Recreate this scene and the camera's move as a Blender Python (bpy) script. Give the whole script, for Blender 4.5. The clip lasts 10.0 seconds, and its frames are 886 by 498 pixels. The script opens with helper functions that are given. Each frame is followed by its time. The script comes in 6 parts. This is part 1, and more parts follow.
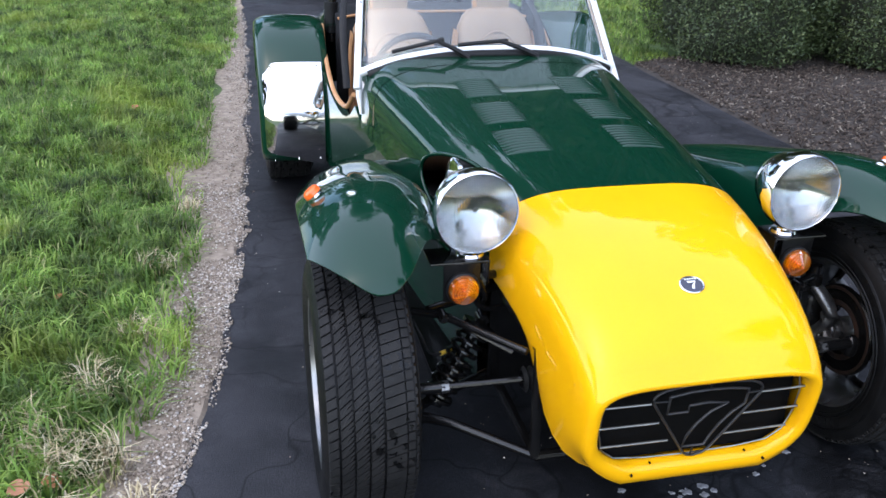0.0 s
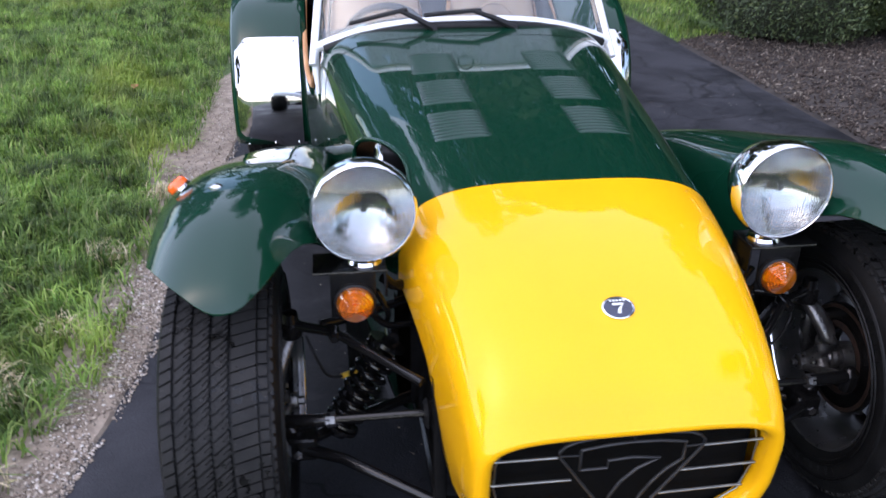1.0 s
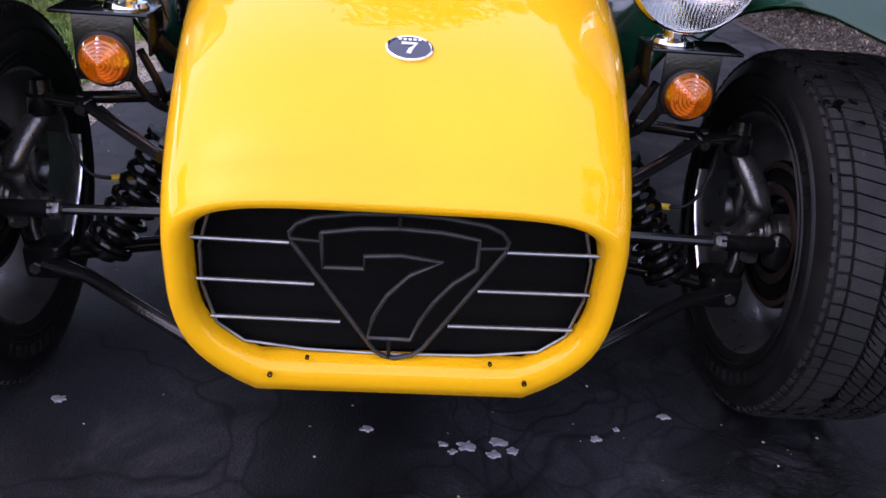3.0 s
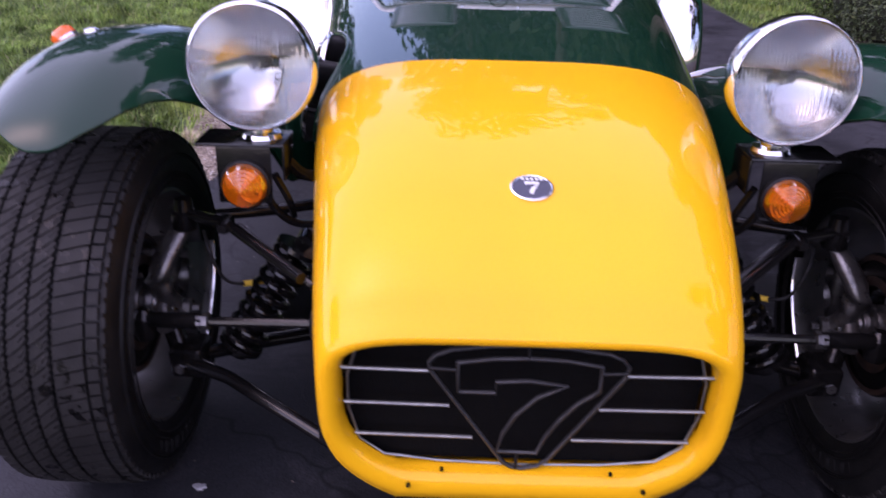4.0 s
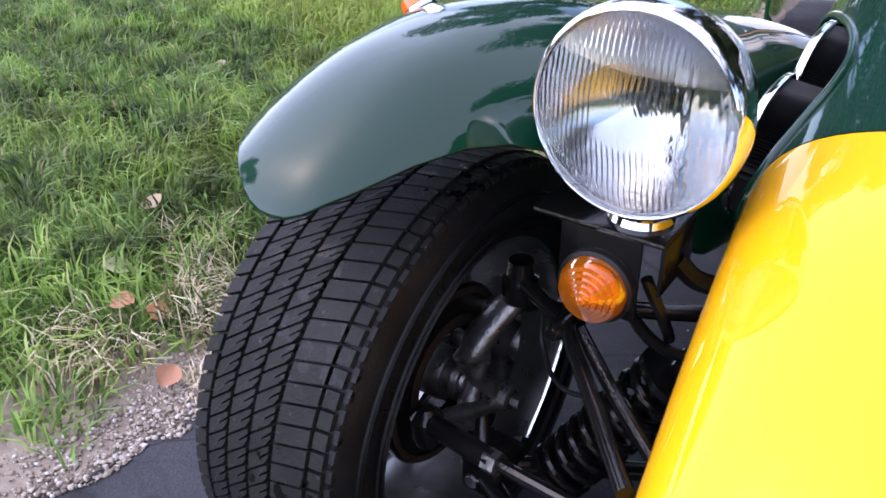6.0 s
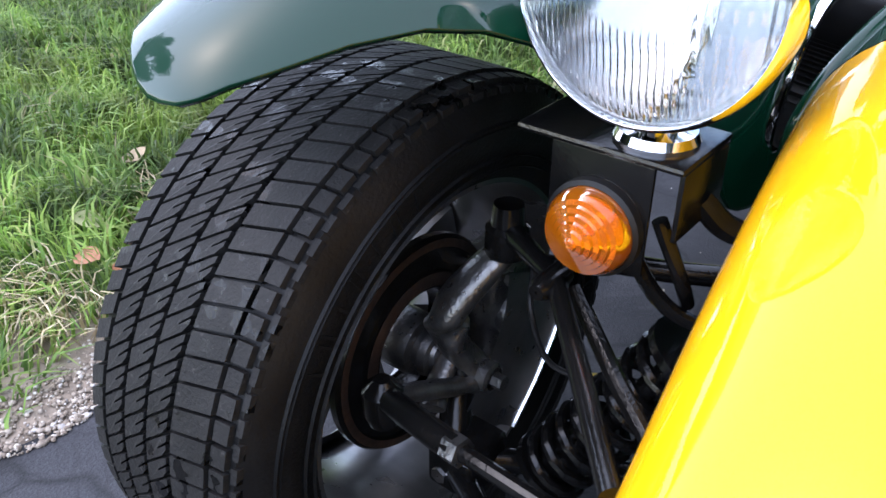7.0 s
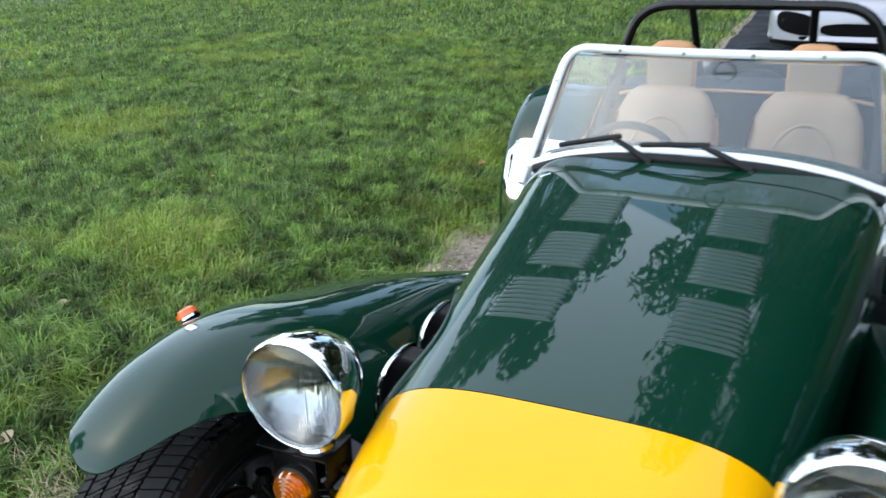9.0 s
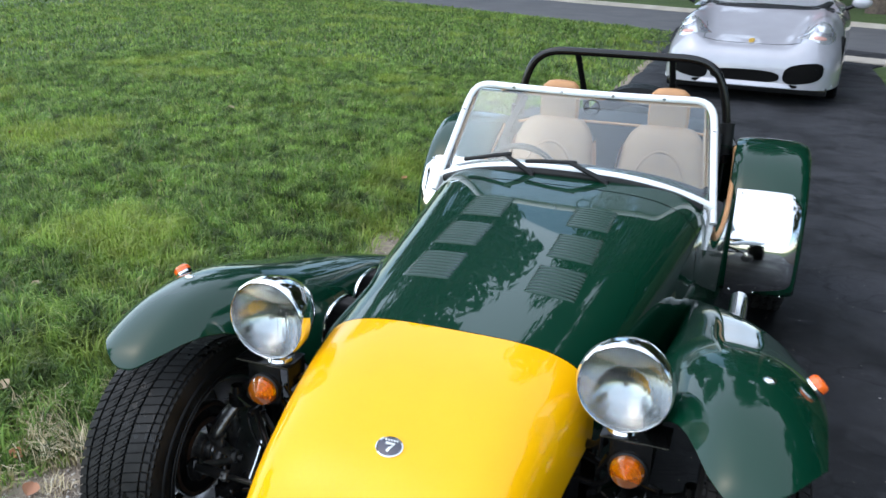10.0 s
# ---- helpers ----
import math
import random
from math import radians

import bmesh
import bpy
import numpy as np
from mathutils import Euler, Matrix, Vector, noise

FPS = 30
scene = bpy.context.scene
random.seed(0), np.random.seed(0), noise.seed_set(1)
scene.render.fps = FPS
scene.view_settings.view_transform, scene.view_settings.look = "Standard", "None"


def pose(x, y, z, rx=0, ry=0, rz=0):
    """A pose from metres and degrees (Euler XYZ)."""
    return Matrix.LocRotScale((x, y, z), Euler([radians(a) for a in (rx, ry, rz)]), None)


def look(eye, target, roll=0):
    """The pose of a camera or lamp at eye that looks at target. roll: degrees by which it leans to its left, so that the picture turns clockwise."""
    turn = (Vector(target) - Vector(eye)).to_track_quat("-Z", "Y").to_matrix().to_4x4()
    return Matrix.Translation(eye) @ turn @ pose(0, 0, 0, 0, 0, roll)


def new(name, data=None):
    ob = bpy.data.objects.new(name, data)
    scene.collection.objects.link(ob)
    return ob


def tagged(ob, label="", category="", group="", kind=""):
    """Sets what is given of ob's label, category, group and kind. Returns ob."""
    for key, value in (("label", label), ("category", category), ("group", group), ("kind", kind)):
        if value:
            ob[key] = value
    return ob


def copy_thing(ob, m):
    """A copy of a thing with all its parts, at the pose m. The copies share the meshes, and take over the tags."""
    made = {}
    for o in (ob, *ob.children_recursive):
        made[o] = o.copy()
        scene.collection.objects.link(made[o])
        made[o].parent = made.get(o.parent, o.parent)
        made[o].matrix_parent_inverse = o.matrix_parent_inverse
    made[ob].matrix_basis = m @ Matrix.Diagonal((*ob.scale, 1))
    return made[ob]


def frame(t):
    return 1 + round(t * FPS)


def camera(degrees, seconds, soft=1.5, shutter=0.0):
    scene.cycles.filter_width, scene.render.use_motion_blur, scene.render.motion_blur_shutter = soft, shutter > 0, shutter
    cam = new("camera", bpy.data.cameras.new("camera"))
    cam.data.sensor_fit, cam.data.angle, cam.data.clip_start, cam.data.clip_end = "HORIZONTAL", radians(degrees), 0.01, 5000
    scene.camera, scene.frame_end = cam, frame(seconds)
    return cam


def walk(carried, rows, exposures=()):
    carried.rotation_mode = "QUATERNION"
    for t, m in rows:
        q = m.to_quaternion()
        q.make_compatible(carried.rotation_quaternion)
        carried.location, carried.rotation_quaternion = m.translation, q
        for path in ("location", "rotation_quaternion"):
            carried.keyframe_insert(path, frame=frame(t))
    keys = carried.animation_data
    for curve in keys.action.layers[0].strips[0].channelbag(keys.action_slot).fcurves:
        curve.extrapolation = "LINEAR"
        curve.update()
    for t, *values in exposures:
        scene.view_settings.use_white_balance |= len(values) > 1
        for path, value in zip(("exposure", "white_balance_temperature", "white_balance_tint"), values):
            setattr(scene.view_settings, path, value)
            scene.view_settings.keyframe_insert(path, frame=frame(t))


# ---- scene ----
cam = camera(55.6, 10.0, shutter=0.3)
PATH = [
    (0, (-0.826, -1.558, 1.341), (-0.403, 0.213, 0.512), 1.6),
    (0.5, (-0.636, -1.473, 1.305), (-0.31, 0.318, 0.475), 0.3),
    (1, (-0.435, -1.325, 1.258), (-0.181, 0.458, 0.388), 0.3),
    (1.5, (-0.182, -1.283, 1.187), (-0.078, 0.433, 0.164), 1.5),
    (2, (-0.052, -1.21, 1.002), (-0.024, 0.545, 0.044), 2.8),
    (2.2, (-0.037, -1.182, 0.906), (0.038, 0.583, -0.032), 3.2),
    (3.3, (-0.015, -1.154, 0.794), (0.126, 0.669, -0.016), 4.6),
    (3.5, (-0.02, -1.16, 0.82), (0.096, 0.673, 0.028), 4.5),
    (4, (-0.095, -1.182, 0.94), (-0.111, 0.646, 0.131), 1.5),
    (4.5, (-0.152, -1.122, 1.121), (-0.336, 0.627, 0.169), 0.9),
    (5, (-0.071, -0.98, 1.167), (-0.709, 0.559, 0.061), 2.6),
    (5.5, (-0.079, -0.794, 1.102), (-0.952, 0.648, 0.026), -1.8),
    (5.7, (-0.106, -0.708, 1.042), (-1.043, 0.704, -0.02), -2.1),
    (6.8, (-0.157, -0.48, 0.824), (-1.227, 0.853, -0.216), 0.4),
    (7, (-0.158, -0.473, 0.815), (-1.228, 0.855, -0.229), 0.1),
    (7.5, (-0.156, -0.469, 0.812), (-1.216, 0.87, -0.228), 0.6),
    (8, (-0.125, -0.502, 0.927), (-1.170, 0.933, 0.004), -0.2),
    (8.5, (0.042, -0.624, 1.146), (-0.888, 0.967, 0.369), -5.2),
    (9, (0.297, -0.889, 1.345), (-0.504, 0.791, 0.615), -1.9),
    (9.5, (0.478, -1.171, 1.453), (-0.261, 0.553, 0.76), -0.7),
    (10, (0.529, -1.426, 1.459), (-0.108, 0.343, 0.778), 1.5),
]
EXPOSURES = [(0, 1.60, 6400, 13), (1, 1.50, 6400, 20), (1.5, 1.32, 6500, 29), (2, 1.30, 6550, 32), (3.5, 1.38, 6400, 34), (4.0, 1.28, 6550, 50), (4.5, 1.30, 6600, 52), (5.0, 1.33, 6550, 50), (5.7, 1.62, 6400, 34), (6.8, 2.12, 6350, 17), (7.5, 2.10, 6400, 16), (8.5, 1.43, 6500, 8), (9.2, 1.34, 6650, 4), (10, 1.37, 6650, 5)]
walk(cam, [(t, look(eye, target, roll)) for t, eye, target, roll in PATH], EXPOSURES)

from mathutils.bvhtree import BVHTree

# ---- light ----
world = bpy.data.worlds.new("sky")
scene.world = world
world.use_nodes = True
wt = world.node_tree
sky = wt.nodes.new("ShaderNodeTexSky")
sky.sky_type = "NISHITA"
sky.sun_disc = False
sky.sun_elevation = radians(55)
sky.sun_rotation = radians(238)
sky.air_density, sky.dust_density, sky.ozone_density = 1.0, 1.0, 1.0
wt.nodes["Background"].inputs["Strength"].default_value = 0.15
wt.links.new(sky.outputs[0], wt.nodes["Background"].inputs["Color"])

sun_data = bpy.data.lights.new("sun", "SUN")
sun_data.energy, sun_data.angle, sun_data.color = 1.3, radians(156), (0.945, 0.962, 1.0)
sun = new("sun", sun_data)
sun.matrix_world = look((-3.2, -2.6, 8), (0, 0, 0))


# ---- materials ----
def nodes_of(name):
    m = bpy.data.materials.new(name)
    m.use_nodes = True
    return m, m.node_tree, m.node_tree.nodes["Principled BSDF"]


def ramp(nt, src, stops):
    r = nt.nodes.new("ShaderNodeValToRGB")
    while len(r.color_ramp.elements) < len(stops):
        r.color_ramp.elements.new(0.5)
    for e, (p, c) in zip(r.color_ramp.elements, stops):
        e.position, e.color = p, (*c, 1) if len(c) == 3 else c
    nt.links.new(src, r.inputs[0])
    return r.outputs[0]


def noise_tex(nt, scale, detail=4.0, rough=0.55, coord="Object", distort=0.0):
    tc = nt.nodes.new("ShaderNodeTexCoord")
    n = nt.nodes.new("ShaderNodeTexNoise")
    n.inputs["Scale"].default_value, n.inputs["Detail"].default_value = scale, detail
    n.inputs["Roughness"].default_value, n.inputs["Distortion"].default_value = rough, distort
    nt.links.new(tc.outputs[coord], n.inputs["Vector"])
    return n.outputs[0]


def mix(nt, fac, a, b, mode="MIX"):
    x = nt.nodes.new("ShaderNodeMix")
    x.data_type, x.blend_type = "RGBA", mode
    for sock, v in ((x.inputs[0], fac), (x.inputs[6], a), (x.inputs[7], b)):
        if isinstance(v, (int, float)):
            sock.default_value = v
        elif isinstance(v, tuple):
            sock.default_value = (*v, 1)
        else:
            nt.links.new(v, sock)
    return x.outputs[2]


def bump(nt, bsdf, height, strength, distance=0.002):
    b = nt.nodes.new("ShaderNodeBump")
    b.inputs["Strength"].default_value, b.inputs["Distance"].default_value = strength, distance
    nt.links.new(height, b.inputs["Height"])
    nt.links.new(b.outputs[0], bsdf.inputs["Normal"])


def surface(name, c1, c2, scale=20.0, rough=0.5, metal=0.0, bump_by=0.0, bump_scale=200.0, coat=0.0, rough_var=0.1, spec=0.5):
    m, nt, b = nodes_of(name)
    n = noise_tex(nt, scale)
    nt.links.new(ramp(nt, n, [(0.3, c1), (0.7, c2)]), b.inputs["Base Color"])
    fine = noise_tex(nt, bump_scale, 3.0)
    r = nt.nodes.new("ShaderNodeMapRange")
    r.inputs[3].default_value, r.inputs[4].default_value = max(0.0, rough - rough_var), min(1.0, rough + rough_var)
    nt.links.new(noise_tex(nt, scale * 2.3), r.inputs[0])
    nt.links.new(r.outputs[0], b.inputs["Roughness"])
    b.inputs["Metallic"].default_value = metal
    b.inputs["Coat Weight"].default_value = coat
    b.inputs["Coat Roughness"].default_value = 0.03
    b.inputs["Specular IOR Level"].default_value = spec
    if bump_by:
        bump(nt, b, fine, bump_by)
    return m


def paint(name, c, flake=0.0, coat_ior=1.5):
    m, nt, b = nodes_of(name)
    n = noise_tex(nt, 3.0, 3.0)
    d = tuple(v * 0.9 for v in c)
    nt.links.new(ramp(nt, n, [(0.3, d), (0.7, c)]), b.inputs["Base Color"])
    b.inputs["Roughness"].default_value = 0.45 if not flake else 0.32
    b.inputs["Specular IOR Level"].default_value = 0.05
    b.inputs["Metallic"].default_value = flake
    b.inputs["Coat Weight"].default_value = 1.0
    b.inputs["Coat Roughness"].default_value = 0.02
    b.inputs["Coat IOR"].default_value = coat_ior
    bump(nt, b, noise_tex(nt, 30.0, 2.0), 0.012, 0.002)
    return m


GREEN = paint("green_paint", (0.0005, 0.0265, 0.0125), coat_ior=1.44)
YELLOW = paint("yellow_paint", (0.86, 0.418, 0.002), coat_ior=1.36)
SILVER = paint("silver_paint", (0.40, 0.395, 0.43), 0.18)
CHROME = surface("chrome", (0.78, 0.79, 0.80), (0.86, 0.86, 0.87), 12, 0.06, 1.0, rough_var=0.03)
STEEL = surface("polished_steel", (0.70, 0.70, 0.71), (0.80, 0.80, 0.80), 8, 0.13, 1.0, rough_var=0.05)
ALLOY = surface("cast_alloy", (0.075, 0.075, 0.075), (0.21, 0.205, 0.20), 38, 0.30, 0.85, 0.45, 260)
SILVERED = surface("silvered_glass", (0.44, 0.44, 0.44), (0.53, 0.53, 0.525), 12, 0.04, 1.0, rough_var=0.03)
RIM = surface("wheel_alloy", (0.15, 0.15, 0.153), (0.27, 0.27, 0.27), 14, 0.30, 0.9, 0.05, 200)
BLACK = surface("black_enamel", (0.003, 0.003, 0.0032), (0.007, 0.0066, 0.0064), 25, 0.16, 0.0, 0.15, 250, spec=0.38)
RUBBER = surface("tyre_rubber", (0.0048, 0.0048, 0.0050), (0.0100, 0.0100, 0.0102), 22, 0.42, 0.0, 0.35, 260, spec=0.13)
GUARD = surface("mirror_stainless", (0.66, 0.66, 0.66), (0.74, 0.74, 0.74), 6, 0.05, 1.0, rough_var=0.02)
WIRE = surface("dark_wire", (0.016, 0.016, 0.017), (0.035, 0.035, 0.036), 40, 0.45, spec=0.4)
BARMETAL = surface("dull_bar_metal", (0.20, 0.20, 0.20), (0.32, 0.32, 0.31), 40, 0.4, 0.9)
TRIM = surface("black_rubber_trim", (0.005, 0.005, 0.0053), (0.011, 0.011, 0.0115), 30, 0.5, spec=0.25)
RUST = surface("rusty_iron", (0.010, 0.007, 0.006), (0.042, 0.020, 0.012), 35, 0.75, 0.3, 0.5, 180)
BRIGHT = surface("bright_frame_metal", (0.78, 0.78, 0.78), (0.86, 0.86, 0.86), 14, 0.45, 0.25, rough_var=0.08)
LEATHER = surface("tan_leather", (0.255, 0.150, 0.083), (0.34, 0.213, 0.122), 9, 0.5, 0.0, 0.25, 350)
TANSIDE = surface("saddle_leather", (0.42, 0.20, 0.08), (0.52, 0.27, 0.12), 9, 0.5, 0.0, 0.25, 350)
DARKIN = surface("dark_cockpit_trim", (0.008, 0.0085, 0.010), (0.018, 0.019, 0.022), 18, 0.7, spec=0.25)
YTAG = surface("yellow_sleeve", (0.60, 0.38, 0.03), (0.75, 0.50, 0.05), 40, 0.5)
WHITE = surface("off_white_enamel", (0.60, 0.60, 0.58), (0.75, 0.75, 0.73), 30, 0.35)
ORANGE, ont, ob_ = nodes_of("amber_lens")
ont.links.new(ramp(ont, noise_tex(ont, 60.0), [(0.3, (0.82, 0.17, 0.001)), (0.7, (0.94, 0.26, 0.003))]), ob_.inputs["Base Color"])
ob_.inputs["Roughness"].default_value = 0.06
ob_.inputs["Transmission Weight"].default_value = 0.75
ob_.inputs["Coat Weight"].default_value = 0.15
AMBERBACK = surface("amber_backing", (0.70, 0.50, 0.30), (0.85, 0.66, 0.44), 90, 0.25, 0.4)
RED = surface("red_orange_lens", (0.80, 0.10, 0.01), (0.92, 0.16, 0.02), 50, 0.2, coat=0.5)


def glass_mat(name, tint, rough=0.0, ior=1.45):
    m, nt, b = nodes_of(name)
    b.inputs["Base Color"].default_value = (*tint, 1)
    b.inputs["Transmission Weight"].default_value = 1.0
    b.inputs["Roughness"].default_value = rough
    b.inputs["IOR"].default_value = ior
    return m


GLASS = glass_mat("window_glass", (0.80, 0.91, 0.95), ior=1.62)
THINGLASS = glass_mat("far_windscreen_glass", (0.75, 0.80, 0.80), ior=1.15)
LENS = glass_mat("lamp_glass", (0.86, 0.88, 0.88))


def tread_mat():
    """Dusty grey rubber with dark wet spots."""
    m, nt, b = nodes_of("tread_rubber")
    base = ramp(nt, noise_tex(nt, 16.0, 5.0), [(0.3, (0.0070, 0.0068, 0.0068)), (0.7, (0.0165, 0.0158, 0.0155))])
    wet = mix(nt, 1.0, ramp(nt, noise_tex(nt, 55.0, 2.0, 0.5), [(0.56, (0, 0, 0)), (0.60, (1, 1, 1))]), ramp(nt, noise_tex(nt, 7.0, 2.0), [(0.47, (0, 0, 0)), (0.54, (1, 1, 1))]), "MULTIPLY")
    dust = ramp(nt, noise_tex(nt, 210.0, 2.0), [(0.66, (0, 0, 0)), (0.74, (0.5, 0.5, 0.5))])
    col = mix(nt, dust, base, (0.075, 0.07, 0.065))
    nt.links.new(mix(nt, wet, col, (0.003, 0.003, 0.003)), b.inputs["Base Color"])
    nt.links.new(mix(nt, wet, (0.66, 0.66, 0.66), (0.16, 0.16, 0.16)), b.inputs["Roughness"])
    b.inputs["Specular IOR Level"].default_value = 0.24
    bump(nt, b, noise_tex(nt, 320.0, 3.0), 0.5)
    return m


TREAD = tread_mat()


def asphalt_mat():
    m, nt, b = nodes_of("sealed_asphalt")
    tc = nt.nodes.new("ShaderNodeTexCoord")
    big = noise_tex(nt, 1.6, 5.0, 0.6, distort=0.6)
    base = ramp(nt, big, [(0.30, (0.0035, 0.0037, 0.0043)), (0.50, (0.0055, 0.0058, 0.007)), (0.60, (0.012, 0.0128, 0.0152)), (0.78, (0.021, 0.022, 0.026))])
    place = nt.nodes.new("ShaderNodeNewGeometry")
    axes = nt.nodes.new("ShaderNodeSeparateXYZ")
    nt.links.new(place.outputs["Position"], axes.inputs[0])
    # Paler beside and behind: wear, with the car's shade left dark in the colour.
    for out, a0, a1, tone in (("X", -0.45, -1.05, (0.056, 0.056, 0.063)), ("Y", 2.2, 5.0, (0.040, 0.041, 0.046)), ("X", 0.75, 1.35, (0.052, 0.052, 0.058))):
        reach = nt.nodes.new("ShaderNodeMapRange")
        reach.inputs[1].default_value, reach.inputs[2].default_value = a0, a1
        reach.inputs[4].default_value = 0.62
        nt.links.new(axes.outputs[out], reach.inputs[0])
        wear_and_light = nt.nodes.new("ShaderNodeMath")
        wear_and_light.operation = "MULTIPLY"
        nt.links.new(reach.outputs[0], wear_and_light.inputs[0])
        nt.links.new(ramp(nt, noise_tex(nt, 2.4, 5.0, 0.6), [(0.36, (0.25, 0.25, 0.25)), (0.56, (1, 1, 1))]), wear_and_light.inputs[1])
        base = mix(nt, wear_and_light.outputs[0], base, tone)
    dusty = ramp(nt, noise_tex(nt, 5.5, 7.0, 0.68, distort=0.8), [(0.52, (0, 0, 0)), (0.66, (0.7, 0.7, 0.7))])
    base = mix(nt, dusty, base, (0.032, 0.032, 0.036))
    grit = noise_tex(nt, 240.0, 3.0)
    col = mix(nt, 0.5, base, ramp(nt, grit, [(0.35, (0.25, 0.25, 0.25)), (0.7, (0.85, 0.85, 0.85))]), "OVERLAY")
    v = nt.nodes.new("ShaderNodeTexVoronoi")
    v.feature = "DISTANCE_TO_EDGE"
    v.inputs["Scale"].default_value = 2.6
    warp = nt.nodes.new("ShaderNodeVectorMath")
    warp.operation = "MULTIPLY_ADD"
    n3 = nt.nodes.new("ShaderNodeTexNoise")
    n3.inputs["Scale"].default_value = 4.0
    nt.links.new(tc.outputs["Object"], n3.inputs["Vector"])
    nt.links.new(n3.outputs[1], warp.inputs[0])
    warp.inputs[1].default_value = (0.35, 0.35, 0)
    nt.links.new(tc.outputs["Object"], warp.inputs[2])
    nt.links.new(warp.outputs[0], v.inputs["Vector"])
    crack = ramp(nt, v.outputs["Distance"], [(0.0, (0.35, 0.35, 0.35)), (0.016, (1, 1, 1))])
    v2 = nt.nodes.new("ShaderNodeTexVoronoi")
    v2.feature = "DISTANCE_TO_EDGE"
    v2.inputs["Scale"].default_value = 11.0
    nt.links.new(warp.outputs[0], v2.inputs["Vector"])
    crazed = ramp(nt, noise_tex(nt, 0.9, 3.0), [(0.46, (0, 0, 0)), (0.56, (1, 1, 1))])
    crack2 = mix(nt, crazed, (1.0, 1.0, 1.0), ramp(nt, v2.outputs["Distance"], [(0.0, (0.3, 0.3, 0.3)), (0.05, (1, 1, 1))]))
    crack = mix(nt, 1.0, crack, crack2, "MULTIPLY")
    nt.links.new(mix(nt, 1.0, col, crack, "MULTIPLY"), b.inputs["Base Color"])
    b.inputs["Specular IOR Level"].default_value = 0.2
    nt.links.new(ramp(nt, big, [(0.35, (0.45, 0.45, 0.45)), (0.65, (0.80, 0.80, 0.80))]), b.inputs["Roughness"])
    bump(nt, b, mix(nt, 0.5, grit, crack, "MULTIPLY"), 0.5, 0.004)
    return m


ASPHALT = asphalt_mat()
ROAD = surface("old_asphalt", (0.075, 0.075, 0.080), (0.11, 0.11, 0.115), 1.2, 0.8, 0.0, 0.5, 150)
CONCRETE = surface("pale_concrete", (0.36, 0.32, 0.27), (0.46, 0.42, 0.36), 1.8, 0.85, 0.0, 0.4, 90)


def soil_mat():
    m, nt, b = nodes_of("turf")
    big = noise_tex(nt, 0.55, 6.0, 0.65)
    fine = noise_tex(nt, 38.0, 5.0)
    col = ramp(nt, big, [(0.30, (0.045, 0.072, 0.020)), (0.5, (0.060, 0.10, 0.024)), (0.72, (0.085, 0.13, 0.032))])
    col = mix(nt, 0.6, col, ramp(nt, fine, [(0.3, (0.2, 0.2, 0.2)), (0.7, (0.8, 0.8, 0.8))]), "OVERLAY")
    nt.links.new(col, b.inputs["Base Color"])
    b.inputs["Roughness"].default_value = 0.9
    bump(nt, b, fine, 0.8, 0.02)
    return m


TURF = soil_mat()


def island_mat(name, stops, rough=0.8, bump_by=0.3, spec=0.3, trans=0.0):
    m, nt, b = nodes_of(name)
    g = nt.nodes.new("ShaderNodeNewGeometry")
    col = ramp(nt, g.outputs["Random Per Island"], stops)
    col = mix(nt, 0.35, col, ramp(nt, noise_tex(nt, 90.0), [(0.3, (0.25, 0.25, 0.25)), (0.7, (0.8, 0.8, 0.8))]), "OVERLAY")
    nt.links.new(col, b.inputs["Base Color"])
    b.inputs["Roughness"].default_value = rough
    b.inputs["Specular IOR Level"].default_value = spec
    if bump_by:
        bump(nt, b, noise_tex(nt, 300.0), bump_by)
    return m


GRAVEL = island_mat("gravel_stone", [(0.0, (0.13, 0.10, 0.076)), (0.4, (0.27, 0.22, 0.172)), (0.75, (0.41, 0.35, 0.285)), (0.93, (0.56, 0.52, 0.47)), (1.0, (0.22, 0.20, 0.19))])
SAND = surface("stone_dust", (0.155, 0.120, 0.090), (0.335, 0.275, 0.212), 26, 0.95, 0.0, 1.0, 130)
MULCH = island_mat("bark_mulch", [(0.0, (0.026, 0.019, 0.015)), (0.5, (0.060, 0.044, 0.034)), (0.88, (0.105, 0.082, 0.065)), (1.0, (0.26, 0.225, 0.18))])
MULCHBED = surface("mulch_soil", (0.022, 0.018, 0.015), (0.055, 0.045, 0.038), 18, 0.95, 0.0, 0.9, 60)
BUSH = island_mat("hedge_leaf", [(0.0, (0.017, 0.028, 0.009)), (0.5, (0.036, 0.056, 0.017)), (0.85, (0.062, 0.088, 0.028)), (1.0, (0.11, 0.13, 0.05))], 0.55, 0.0, 0.4)
CROWN = island_mat("tree_leaf", [(0.0, (0.012, 0.022, 0.006)), (0.5, (0.022, 0.040, 0.010)), (1.0, (0.04, 0.065, 0.018))], 0.6, 0.0, 0.3)
BARK = surface("bark", (0.06, 0.045, 0.035), (0.13, 0.10, 0.08), 12, 0.9, 0.0, 0.8, 40)


# ---- building helpers ----
WORLD = {}


def finish(me, mat, smooth=35.0):
    if mat is not None:
        me.materials.append(mat)
    if smooth:
        me.shade_smooth()
        me.set_sharp_from_angle(angle=radians(smooth))
    return me


def thing(name, x, y, z, label, category, group="", kind=""):
    ob = new(name)
    ob.empty_display_size = 0.1
    ob.location = (x, y, z)
    WORLD[ob] = Matrix.Translation((x, y, z))
    return tagged(ob, label, category, group, kind)


